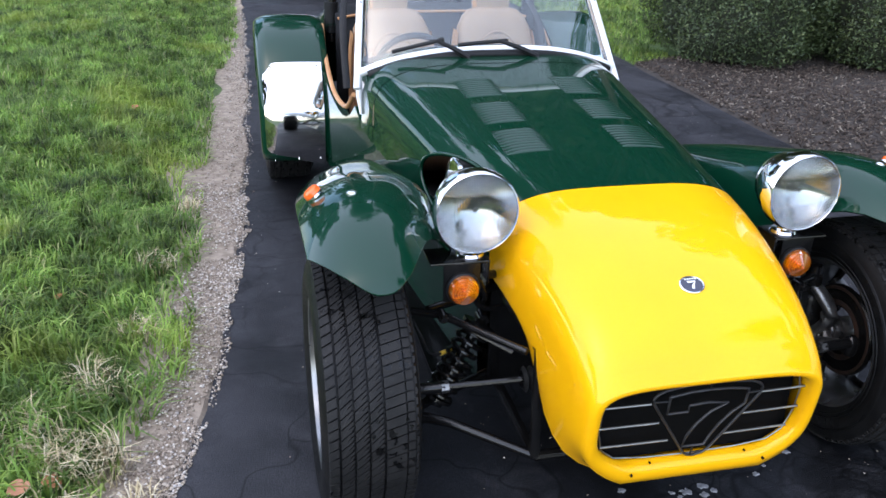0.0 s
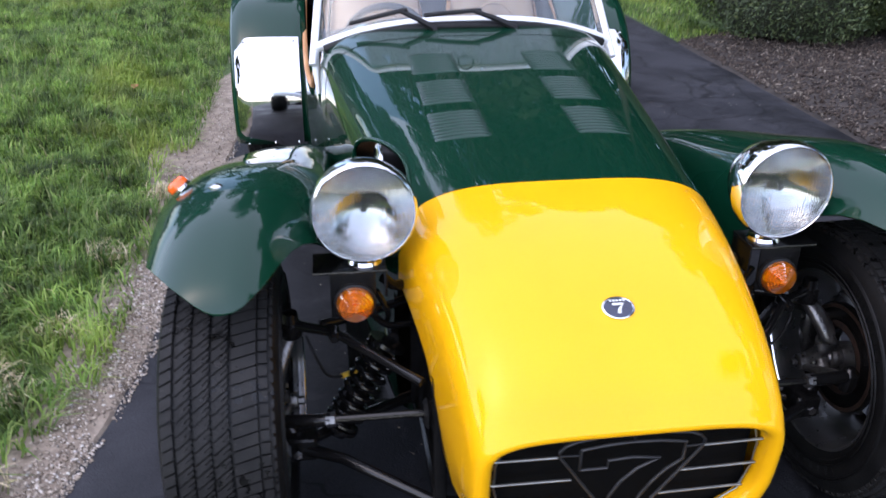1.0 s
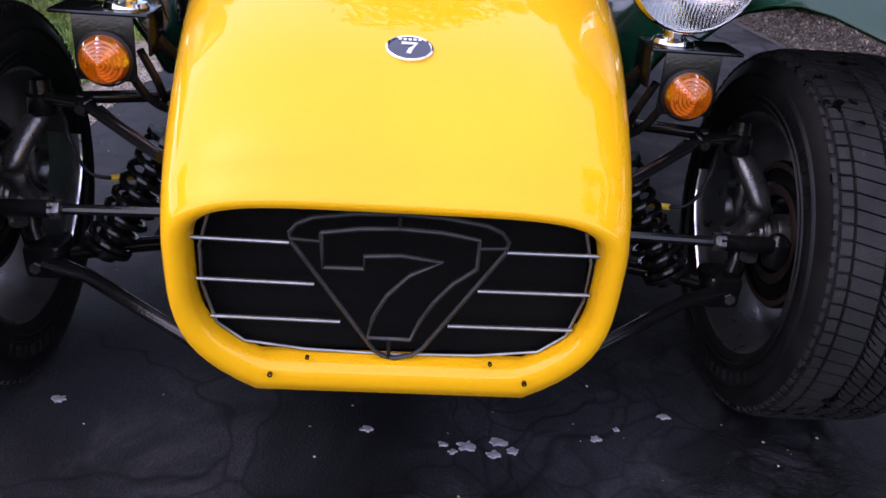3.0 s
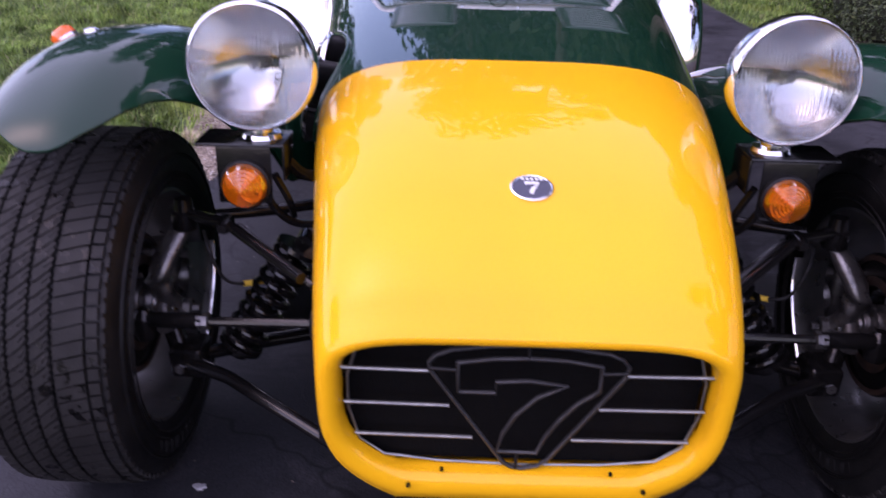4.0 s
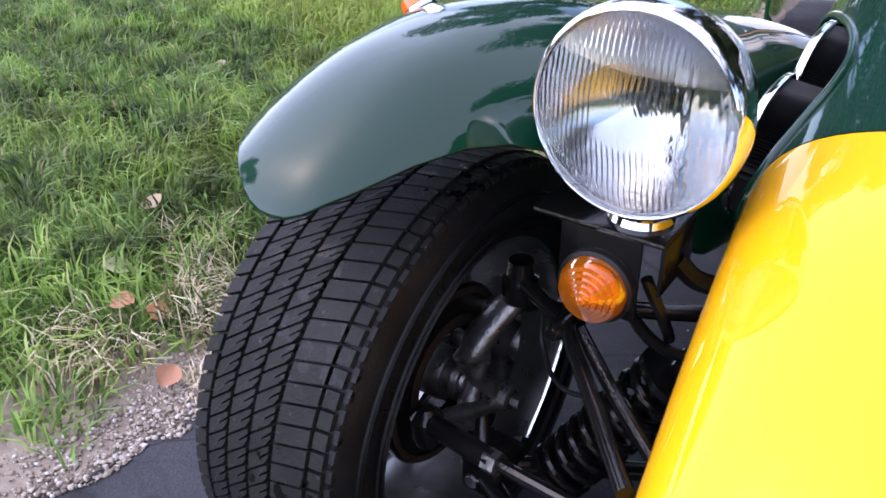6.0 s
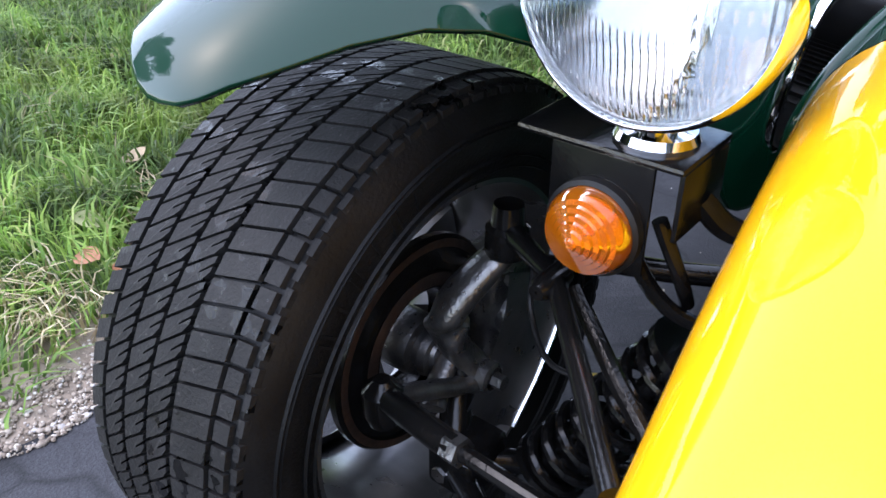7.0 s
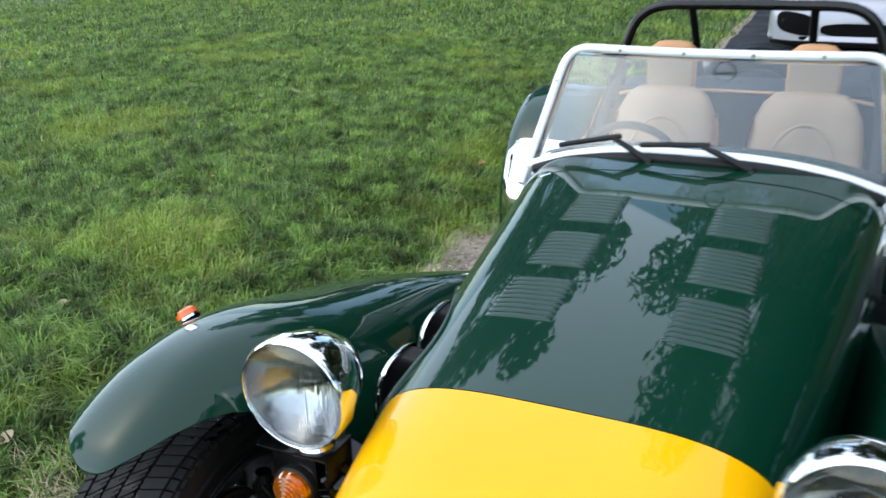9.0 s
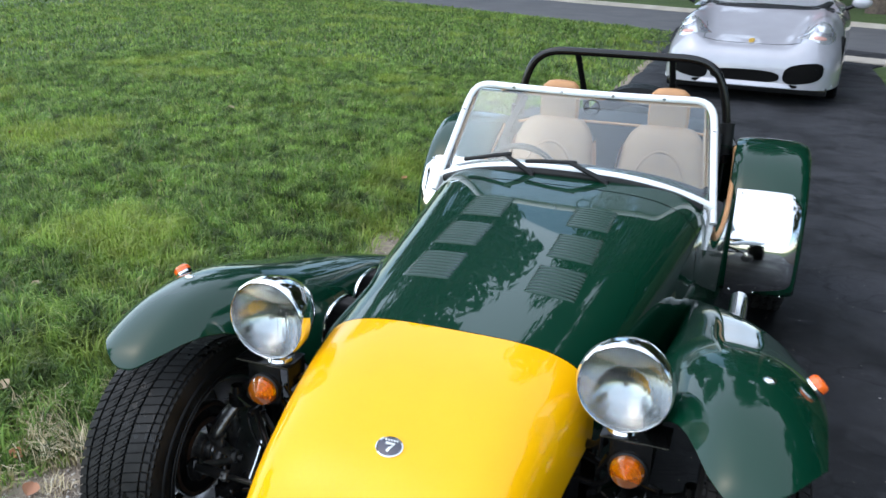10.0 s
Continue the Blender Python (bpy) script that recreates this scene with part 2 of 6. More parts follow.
def part(name, geo, mat, parent=None, label="", smooth=35.0):
    """Link a bmesh, or (verts, faces), as one mesh object under a thing or part; coordinates are the place's."""
    me = bpy.data.meshes.new(name)
    if isinstance(geo, tuple):
        me.from_pydata([tuple(v) for v in geo[0]], [], geo[1])
    else:
        geo.to_mesh(me)
        geo.free()
    co = np.empty(len(me.vertices) * 3)
    me.vertices.foreach_get("co", co)
    co = co.reshape(-1, 3)
    c = (co.min(0) + co.max(0)) / 2
    me.vertices.foreach_set("co", (co - c).ravel())
    me.update()
    finish(me, mat, smooth)
    ob = new(name, me)
    ob.location = c
    WORLD[ob] = Matrix.Translation(c)
    if parent is not None:
        ob.parent = parent
        ob.matrix_parent_inverse = WORLD[parent].inverted()
    if label:
        ob["label"] = label
    return ob


def loft(rings, close=False, cap0=False, cap1=False):
    """Rings of equal length joined by quads."""
    n = len(rings[0])
    verts = [p for r in rings for p in r]
    faces = []
    m = n if close else n - 1
    for i in range(len(rings) - 1):
        for j in range(m):
            a, b = i * n + j, i * n + (j + 1) % n
            faces.append((a, b, b + n, a + n))
    if cap0:
        faces.append(tuple(reversed(range(n))))
    if cap1:
        faces.append(tuple(range((len(rings) - 1) * n, len(rings) * n)))
    return verts, faces


def join(*geos):
    verts, faces = [], []
    for v, f in geos:
        k = len(verts)
        verts += list(v)
        faces += [tuple(i + k for i in q) for q in f]
    return verts, faces


def moved(geo, m):
    return [tuple(m @ Vector(v)) for v in geo[0]], geo[1]


def lathe(profile, at, axis="x", seg=48, close=False):
    """Profile of (along, radius) turned about an axis through at."""
    rings = []
    for a, r in profile:
        ring = []
        for i in range(seg):
            t = 2 * math.pi * i / seg
            c, s = r * math.cos(t), r * math.sin(t)
            p = {"x": (a, c, s), "y": (s, a, c), "z": (c, s, a)}[axis]
            ring.append((p[0] + at[0], p[1] + at[1], p[2] + at[2]))
        rings.append(ring)
    if close:
        rings.append(rings[0])
    return loft(rings, True)


def smooth_path(pts, per=8):
    """Catmull-Rom through the points."""
    p = [Vector(q) for q in pts]
    p = [p[0] * 2 - p[1]] + p + [p[-1] * 2 - p[-2]]
    out = []
    for i in range(1, len(p) - 2):
        for k in range(per):
            t = k / per
            out.append(0.5 * (2 * p[i] + (p[i + 1] - p[i - 1]) * t + (2 * p[i - 1] - 5 * p[i] + 4 * p[i + 1] - p[i + 2]) * t * t
                              + (3 * p[i] - p[i - 1] - 3 * p[i + 1] + p[i + 2]) * t ** 3))
    return out + [p[-2]]


def tube(pts, r, seg=10, caps=True, flat=1.0):
    """A round bar along points; r may be a list."""
    pts = [Vector(q) for q in pts]
    rings = []
    up = Vector((0, 0, 1))
    for i, q in enumerate(pts):
        d = (pts[min(i + 1, len(pts) - 1)] - pts[max(i - 1, 0)]).normalized()
        side = d.cross(up)
        if side.length < 0.05:
            side = d.cross(Vector((1, 0, 0)))
        side.normalize()
        if i and side.dot(last) < 0:
            side = -side
        last = side
        v = side.cross(d)
        rr = r[i] if isinstance(r, (list, tuple)) else r
        rings.append([tuple(q + side * rr * math.cos(2 * math.pi * k / seg) + v * rr * flat * math.sin(2 * math.pi * k / seg)) for k in range(seg)])
    return loft(rings, True, caps, caps)


def block(x0, x1, y0, y1, z0, z1, bevel=0.004, seg=2):
    bm = bmesh.new()
    bmesh.ops.create_cube(bm, size=1.0, matrix=Matrix.Translation(((x0 + x1) / 2, (y0 + y1) / 2, (z0 + z1) / 2)) @ Matrix.Diagonal((x1 - x0, y1 - y0, z1 - z0, 1)))
    if bevel:
        bmesh.ops.bevel(bm, geom=bm.edges[:], offset=bevel, segments=seg, affect="EDGES", profile=0.6)
    v = [tuple(q.co) for q in bm.verts]
    bm.verts.index_update()
    f = [tuple(w.index for w in q.verts) for q in bm.faces]
    bm.free()
    return v, f


def mirrored(geo, s):
    return ([(x * s, y, z) for x, y, z in geo[0]], geo[1] if s > 0 else [tuple(reversed(f)) for f in geo[1]])


def lerp(table, x):
    """Linear reading of ((x, value), ...)."""
    return float(np.interp(x, [a for a, _ in table], [b for _, b in table]))


def ease(table, x):
    """Smooth reading of ((x, value), ...), x rising."""
    xs = [a for a, _ in table]
    ys = [b for _, b in table]
    if x <= xs[0]:
        return ys[0]
    if x >= xs[-1]:
        return ys[-1]
    i = max(k for k in range(len(xs) - 1) if xs[k] <= x)

    def slope(k):
        if k == 0:
            return (ys[1] - ys[0]) / (xs[1] - xs[0])
        if k == len(xs) - 1:
            return (ys[-1] - ys[-2]) / (xs[-1] - xs[-2])
        return (ys[k + 1] - ys[k - 1]) / (xs[k + 1] - xs[k - 1])

    h = xs[i + 1] - xs[i]
    t = (x - xs[i]) / h
    return ((2 * t ** 3 - 3 * t ** 2 + 1) * ys[i] + (t ** 3 - 2 * t ** 2 + t) * h * slope(i)
            + (-2 * t ** 3 + 3 * t ** 2) * ys[i + 1] + (t ** 3 - t ** 2) * h * slope(i + 1))


def fbm(x, y, s=1.0, seed=0.0):
    return noise.fractal(Vector((x * s, y * s, seed)), 1.0, 2.0, 3)


# ---- ground ----
def road_mid(x):
    """The street's near edge, which runs aslant behind the drive."""
    return 17.1 - 0.55 * (x + 3.5)


def soil(x, y):
    """Height of the bare ground: a low lawn bank beside the flat drive."""
    z = -0.02
    t = min(1.0, max(0.0, (-1.15 - x) / 0.65))
    bank = 0.085 * t * t * (3 - 2 * t)
    far = min(1.0, max(0.0, (road_mid(x) - y) / 3.0))
    z += (bank + 0.02 * t) * far
    if x < -1.2:
        z += 0.018 * fbm(x, y, 0.8) * far
    return z


def ground_sheet():
    xs = [-900, -300, -100, -40, -20, -12] + list(np.linspace(-9, -1.8, 30)) + list(np.linspace(-1.7, -0.9, 14)) + [0, 1, 2, 3, 4, 6, 9, 15, 30, 80, 300, 900]
    ys = [-900, -300, -60, -20, -8, -4, -2] + list(np.linspace(-1.5, 8, 48)) + list(np.linspace(8.5, 24, 28)) + [30, 45, 80, 200, 500, 900]
    rings = [[(x, y, soil(x, y)) for x in xs] for y in ys]
    return loft(rings)


tagged(part("ground", ground_sheet(), TURF), "mown green lawn turf reaching to the horizon", "ground", kind="structure")


EDGE = ((-7, -1.42), (-1.0, -1.24), (-0.35, -1.155), (-0.1, -1.115), (0.2, -1.062), (0.32, -1.04), (0.5, -1.0), (0.7, -0.968), (0.9, -0.952), (1.3, -0.93), (2.0, -0.892), (2.5, -0.876), (3.9, -0.85), (15, -0.84))


def edge_left(y):
    """The drive's ragged edge along the lawn."""
    return float(np.interp(y, [a for a, _ in EDGE], [b for _, b in EDGE])) + 0.010 * math.sin(y * 5.3) + 0.022 * fbm(0, y, 4.5, 5.0) + 0.013 * fbm(4, y, 15.0, 2.0)


def drive_slab():
    ys = list(np.linspace(-7, 15.4, 520))
    rings = []
    for y in ys:
        flare = max(0.0, (y - 11.5) / 2.5) ** 2
        l, r = edge_left(y) - 0.8 * flare, 2.05 + 0.02 * fbm(9, y, 1.5) + 3.0 * flare
        rings.append([(l, y, -0.03), (l + 0.01, y, -0.004)] + [(l + (r - l) * k / 8, y, 0.0) for k in range(1, 8)] + [(r - 0.01, y, -0.004), (r, y, -0.03)])
    return loft(rings)


tagged(part("driveway", drive_slab(), ASPHALT), "cracked black sealed asphalt driveway, dull wear patches, shade under the car painted dark", "driveway", kind="structure")


def street():
    rings = []
    for k in range(41):
        x = -60 + 3.0 * k
        y = road_mid(x)
        rings.append([(x, y - 0.02, -0.03), (x, y, 0.005), (x + 1.0, y + 2.0, 0.03), (x + 2.0, y + 4.3, 0.005), (x + 2.0, y + 4.32, -0.03)])
    return loft(rings)


tagged(part("road", street(), ROAD), "grey asphalt residential street beyond the lawn", "road", kind="structure")


def kerb(dy, w, h):
    rings = []
    for k in range(41):
        x = -60 + 3.0 * k
        y = road_mid(x) + dy
        rings.append([(x, y, -0.03), (x, y, h), (x, y + w, h), (x, y + w, -0.03)])
    return loft(rings)


tagged(part("kerb", kerb(5.43, 0.16, 0.10), CONCRETE, smooth=0), "pale concrete kerb along the far side of the street", "kerb", kind="structure")
tagged(part("driveway_apron", ([(1.0, 12.6, -0.02), (4.6, 11.2, -0.02), (4.6, 11.9, 0.012), (1.0, 13.4, 0.012), (1.0, 12.6, 0.012), (4.6, 11.2, 0.012)], [(0, 1, 5, 4), (4, 5, 2, 3)]), CONCRETE, smooth=0),
       "pale concrete apron where the drive meets the street", "apron", kind="structure")


def strip_width(y):
    return max(0.02, (0.125 + 0.10 * fbm(3, y, 1.3) + 0.05 * min(1.5, max(0.0, 0.7 - y)) + 0.12 * math.exp(-((y - 2.4) / 0.6) ** 2)) * min(1.0, max(0.0, (8.5 - y) / 4.5)))


def gravel_bed():
    rings = []
    for y in np.linspace(-3, 13, 400):
        l = edge_left(y)
        w = strip_width(y)
        rings.append([(l - w - 0.12, y, soil(l - w - 0.12, y) - 0.004), (l - w, y, soil(l - w, y) + 0.010), (l - w / 2, y, -0.004), (l - 0.002, y, -0.006), (l + 0.012, y, -0.02)])
    return loft(rings)


tagged(part("gravel_strip", gravel_bed(), SAND), "pale stone dust strip between lawn and drive", "gravel", kind="structure")


# ---- the roadster ----
car = thing("sports_car", 0, 1.1, 0, "low open dark green roadster with yellow nose, parked on the drive", "car")
AXLE_Y, AXLE_Z = 0.04, 0.287

NOSE_TOP = ((-0.365, 0.462), (-0.35, 0.492), (-0.32, 0.525), (-0.27, 0.563), (-0.217, 0.595), (-0.1, 0.642), (0.0, 0.667), (0.10, 0.682), (0.12, 0.684))
NOSE_W = ((-0.365, 0.246), (-0.33, 0.253), (-0.27, 0.262), (-0.2, 0.271), (-0.1, 0.286), (0.0, 0.300), (0.10, 0.3135), (0.12, 0.3155))
NOSE_MID = ((-0.365, 0.37), (-0.2, 0.43), (0.10, 0.50))
NOSE_BOT = ((-0.365, 0.216), (-0.31, 0.222), (-0.25, 0.248), (-0.19, 0.282), (-0.15, 0.330), (-0.11, 0.385), (-0.06, 0.437), (0.06, 0.470), (0.10, 0.480))
NOSE_P = ((-0.365, 4.4), (-0.2, 4.2), (0.10, 3.7))


def nose_ring(w, zt, zm, zb, p, tuck, y, lean=0.0):
    pts = []
    for k in range(10):
        f = 1 - k / 10
        pts.append((-w * (1 - tuck * f ** 2.6), zm - (zm - zb) * f ** (1.0 if tuck < 0.1 else 0.8)))
    for k in range(41):
        t = math.pi * k / 40
        c, s = math.cos(t), math.sin(t)
        pts.append((-w * math.copysign(abs(c) ** (2 / p), c), zm + (zt - zm) * s ** (2 / p)))
    low = [(-x, z) for x, z in pts[:10]][::-1]
    pts += low
    xb = w * (1 - tuck)
    pts += [(xb * (1 - 2 * k / 9), zb) for k in range(1, 9)]
    return [(x, y + lean * (0.45 - z), z) for x, z in pts]


def nose_shell():
    rings = []
    ys = [0.12, 0.06, 0.02, -0.03, -0.08, -0.13, -0.18, -0.22, -0.26, -0.29, -0.32, -0.34, -0.355]
    for y in ys:
        lean = 0.13 * min(1.0, max(0.0, (-y - 0.1) / 0.25))
        tuck = ease(((-0.365, 0.38), (-0.33, 0.34), (-0.29, 0.16), (-0.25, 0.06), (-0.15, 0.03), (0.1, 0.02)), y)
        rings.append(nose_ring(ease(NOSE_W, y), ease(NOSE_TOP, y), ease(NOSE_MID, y), ease(NOSE_BOT, y), ease(NOSE_P, y), tuck, y, lean))
    for y, w, zt, zb, p in ((-0.366, 0.242, 0.476, 0.221, 4.6), (-0.369, 0.234, 0.469, 0.235, 4.8), (-0.366, 0.226, 0.463, 0.250, 5.0),
                            (-0.358, 0.221, 0.459, 0.259, 5.2), (-0.335, 0.219, 0.457, 0.262, 5.2)):
        rings.append(nose_ring(w, zt, 0.37, zb, p, 0.30 if zb > 0.26 else 0.36, y, 0.13))
    geo = loft(rings, True)
    n = len(rings[0])
    keep = []
    for f in geo[1]:
        j = min(i % n for i in f)
        row = min(i // n for i in f)
        if j >= 60 and row < 6:
            continue
        if row < 6 and all(i % n >= 60 or i % n == 0 for i in f):
            continue
        keep.append(f)
    return geo[0], keep


nose = part("nose_cone", nose_shell(), YELLOW, car, "glossy yellow glass-fibre nose cone", smooth=60)

BON_TOP = ((0.10, 0.6815), (0.12, 0.6835), (0.5, 0.714), (0.9, 0.742), (1.22, 0.764))
BON_W = ((0.10, 0.3130), (0.5, 0.364), (0.9, 0.413), (1.22, 0.452))
BON_MID = ((0.10, 0.50), (1.22, 0.56))


def bonnet_z(x, y):
    w, zt, zm = ease(BON_W, y), ease(BON_TOP, y), ease(BON_MID, y)
    return zm + (zt - zm) * max(0.0, 1 - (abs(x) / w) ** 3.7) ** (1 / 3.7)


def bonnet_ring(y, drop, grow=0.0, n=48):
    w, zt, zm = ease(BON_W, y) + grow, ease(BON_TOP, y) + grow, ease(BON_MID, y)
    pts = [(-w - 0.004 * (1 - k / 8), y, zm - drop * (1 - k / 8)) for k in range(8)]
    for k in range(n + 1):
        t = math.pi * k / n
        c, s = math.cos(t), math.sin(t)
        pts.append((-w * math.copysign(abs(c) ** (2 / 3.7), c), y, zm + (zt - zm) * s ** (2 / 3.7)))
    return pts + [(-x, yy, z) for x, yy, z in reversed(pts[:8])]


HOLE_Y, HOLE_Z, HOLE_A, HOLE_B = 0.360, 0.580, 0.250, 0.088


def bonnet_side(y, z, out=0.0):
    """A point on the bonnet's flank."""
    w, zt, zm = ease(BON_W, y), ease(BON_TOP, y), ease(BON_MID, y)
    u = min(0.999, max(0.0, (z - zm) / (zt - zm)))
    return (-w * (1 - u ** 3.7) ** (1 / 3.7) - out, y, z)


def bonnet_shell():
    """The bonnet, with the air-intake opening cut through its shoulder."""
    v, f = loft([bonnet_ring(y, 0.05, 0.0, 120) for y in np.linspace(0.123, 1.10, 190)])

    def cut(q):
        c = sum((Vector(v[i]) for i in q), Vector()) / len(q)
        return c.x < 0 and ((c.y - HOLE_Y) / HOLE_A) ** 2 + ((c.z - HOLE_Z) / HOLE_B) ** 2 < 1

    return v, [q for q in f if not cut(q)]


part("bonnet", bonnet_shell(), GREEN, car, "glossy dark green bonnet", smooth=60)
part("opening_lip", tube([bonnet_side(HOLE_Y + HOLE_A * math.cos(a), HOLE_Z + HOLE_B * math.sin(a)) for a in np.linspace(0, 2 * math.pi, 90)], 0.0055, 8), GREEN, car, "rolled edge of the bonnet opening", smooth=60)
part("scuttle", loft([bonnet_ring(y, 0.05, 0.001) for y in np.linspace(1.104, 1.34, 6)]), GREEN, car, "dark green scuttle under the windscreen", smooth=60)


def body_side(s):
    rings = []
    for y in np.linspace(0.16, 2.2, 30):
        w = ease(BON_W, min(y, 1.22)) + 0.10 * max(0.0, y - 1.22)
        top = ease(BON_MID, min(y, 1.22)) - 0.03
        if y > 1.3:
            top = ease(((1.3, 0.60), (1.45, 0.50), (1.6, 0.47), (1.85, 0.52), (2.2, 0.66)), y)
        rings.append([(s * (w - 0.03), y, top - 0.002), (s * (w + 0.001), y, top), (s * (w + 0.004), y, (top + 0.2) / 2), (s * (w - 0.002), y, 0.17), (s * (w - 0.04), y, 0.14)])
    return loft(rings)


for s in (-1, 1):
    part("side_panel", body_side(s), GREEN, car, "dark green body side panel")
part("floor_pan", block(-0.42, 0.42, 0.2, 2.7, 0.135, 0.155), BLACK, car)

# clamshell front wings
CREST = ((-0.197, 0.612), (-0.19, 0.625), (-0.17, 0.646), (-0.14, 0.664), (-0.1, 0.683), (-0.05, 0.701), (0.0, 0.712), (0.09, 0.719), (0.2, 0.709),
         (0.4, 0.658), (0.62, 0.600), (0.85, 0.528), (1.05, 0.455), (1.2, 0.40))
W_OUT = ((-0.21, 0.728), (-0.1, 0.736), (0.2, 0.742), (0.45, 0.722), (0.62, 0.690), (0.85, 0.60), (1.05, 0.52), (1.2, 0.468))
W_IN = ((-0.21, 0.49), (-0.1, 0.465), (0.05, 0.43), (0.25, 0.375), (0.6, 0.385), (1.0, 0.43), (1.2, 0.448))
W_FRONT = ((-1.0, -0.06), (-0.85, -0.105), (-0.6, -0.157), (-0.3, -0.188), (0.0, -0.195), (0.25, -0.185), (0.45, -0.145), (0.62, -0.06), (0.8, 0.02), (1.0, 0.06))


def front_wing(s):
    rings = []
    for j in range(29):
        v = -math.cos(math.pi * j / 28)
        y0 = ease(W_FRONT, v)
        ring = []
        for i in range(56):
            y = y0 + (1.2 - y0) * (i / 55) ** 1.7
            xo, xi = ease(W_OUT, y), ease(W_IN, y)
            x = xo + (xi - xo) * (v + 1) / 2
            slim = min(1.0, (xo - xi) / 0.3)
            drop = 0.066 * abs(v) ** 2.9 * slim if v < 0 else 0.14 * v ** 2.1 * slim
            if v > 0.6:
                drop += 0.125 * ((v - 0.6) / 0.4) ** 1.3 * min(1.0, max(0.0, (y - 0.10) / 0.12)) * min(1.0, max(0.0, (1.0 - y) / 0.35))
            ring.append((s * x, y, ease(CREST, y) - drop))
        rings.append(ring)
    return loft(rings)


for s in (-1, 1):
    w = part("front_wing", front_wing(s), GREEN, car, "glossy dark green clamshell front wing", smooth=60)
    mod = w.modifiers.new("thickness", "SOLIDIFY")
    mod.thickness, mod.offset = 0.007, 0

# headlamps
def headlamp(s):
    at = (s * 0.383, 0.0, 0.688)
    bowl = part("headlamp", lathe([(0.0, 0.0885), (0.02, 0.089), (0.05, 0.084), (0.085, 0.071), (0.12, 0.048), (0.142, 0.022), (0.147, 0.002)], at, "y", 64), CHROME, car, "round chromed headlamp", smooth=60)
    part("rim", lathe([(0.022, 0.0885), (0.022, 0.0925), (0.010, 0.0930), (0.0, 0.0925), (-0.006, 0.0905), (-0.008, 0.088), (-0.006, 0.0865), (0.002, 0.0865)], at, "y", 64), CHROME, bowl, smooth=60)
    part("reflector", lathe([(0.058 * (1 - (k / 24) ** 2), max(0.001, 0.0862 * k / 24)) for k in range(24, -1, -1)], at, "y", 64), SILVERED, bowl, "silvered reflector bowl", smooth=60)
    outer, inner = [], []
    rows, n = 60, 220
    for i in range(rows + 1):
        row, back = [], []
        for j in range(n + 1):
            u, v = -1 + 2 * j / n, -1 + 2 * i / rows
            x = u * math.sqrt(1 - v * v / 2) * 0.0868
            z = v * math.sqrt(1 - u * u / 2) * 0.0868
            q = (x * x + z * z) / 0.0868 ** 2
            flute = 0.0011 * math.sin(x * 620 + (0.0 if int((z + 1.0) / 0.021) % 2 else 0.5)) ** 2
            if abs(x) < 0.030 and abs(z) < 0.022:
                flute = 0.0009 * math.sin((x + 0.5 * z) * 700) ** 2
            if x > 0.036 and abs(z) < 0.05:
                flute = 0.0006 * math.sin(x * 430) ** 2 + 0.0005 * math.sin(z * 170) ** 2
            if z < -0.03:
                flute += 0.0004 * math.sin(z * 300) ** 2
            y = at[1] - 0.004 - 0.017 * (1 - q)
            row.append((at[0] + x, y, at[2] + z))
            back.append((at[0] + x, y + 0.0022 + (flute if q < 0.93 else 0.0), at[2] + z))
        outer.append(row)
        inner.append(back)
    front, rear = loft(outer), loft(inner)
    m = n + 1
    loop = list(range(m)) + [i * m + n for i in range(1, rows + 1)] + [rows * m + j for j in range(n - 1, -1, -1)] + [i * m for i in range(rows - 1, 0, -1)]
    k = len(front[0])
    faces = front[1] + [tuple(i + k for i in reversed(f)) for f in rear[1]]
    faces += [(b, a, a + k, b + k) for a, b in zip(loop, loop[1:] + loop[:1])]
    lens = part("lens", (front[0] + rear[0], faces), LENS, bowl, "fluted clear glass lens", smooth=60)
    lens.visible_shadow = False
    part("bulb_shield", lathe([(0.018, 0.001), (0.018, 0.006), (0.022, 0.0075), (0.040, 0.0075), (0.058, 0.0075)], at, "y", 24), SILVERED, bowl, "dull bulb shield", smooth=40)
    part("bulb_socket", lathe([(0.0505, 0.0076), (0.0505, 0.0150), (0.0575, 0.0165)], at, "y", 24), BLACK, bowl, "dark bulb socket", smooth=40)
    part("stem", lathe([(-0.118, 0.030), (-0.112, 0.031), (-0.106, 0.028), (-0.104, 0.016), (-0.080, 0.016)], (at[0], 0.045, at[2]), "z", 24), CHROME, bowl, "chromed stem and foot")


def bracket(s):
    b = part("lamp_bracket", mirrored(block(0.345, 0.478, 0.010, 0.092, 0.5665, 0.5725, 0.003), s), BLACK, car, "black steel lamp bracket")
    part("front_plate", mirrored(block(0.366, 0.448, 0.0125, 0.0165, 0.478, 0.567, 0.002), s), BLACK, b)
    part("gusset", mirrored(block(0.345, 0.349, 0.014, 0.088, 0.515, 0.567, 0.001), s), BLACK, b)
    part("stay", mirrored(tube(smooth_path([(0.35, 0.06, 0.53), (0.325, 0.075, 0.505), (0.27, 0.11, 0.495)]), 0.010), s), BLACK, b)
    part("stay", mirrored(tube(smooth_path([(0.385, 0.022, 0.50), (0.362, 0.035, 0.455), (0.335, 0.05, 0.432), (0.29, 0.07, 0.425)]), 0.0065), s), BLACK, b)
    part("stay", mirrored(tube(smooth_path([(0.365, 0.03, 0.52), (0.345, 0.04, 0.47), (0.345, 0.06, 0.44)]), 0.006), s), BLACK, b)


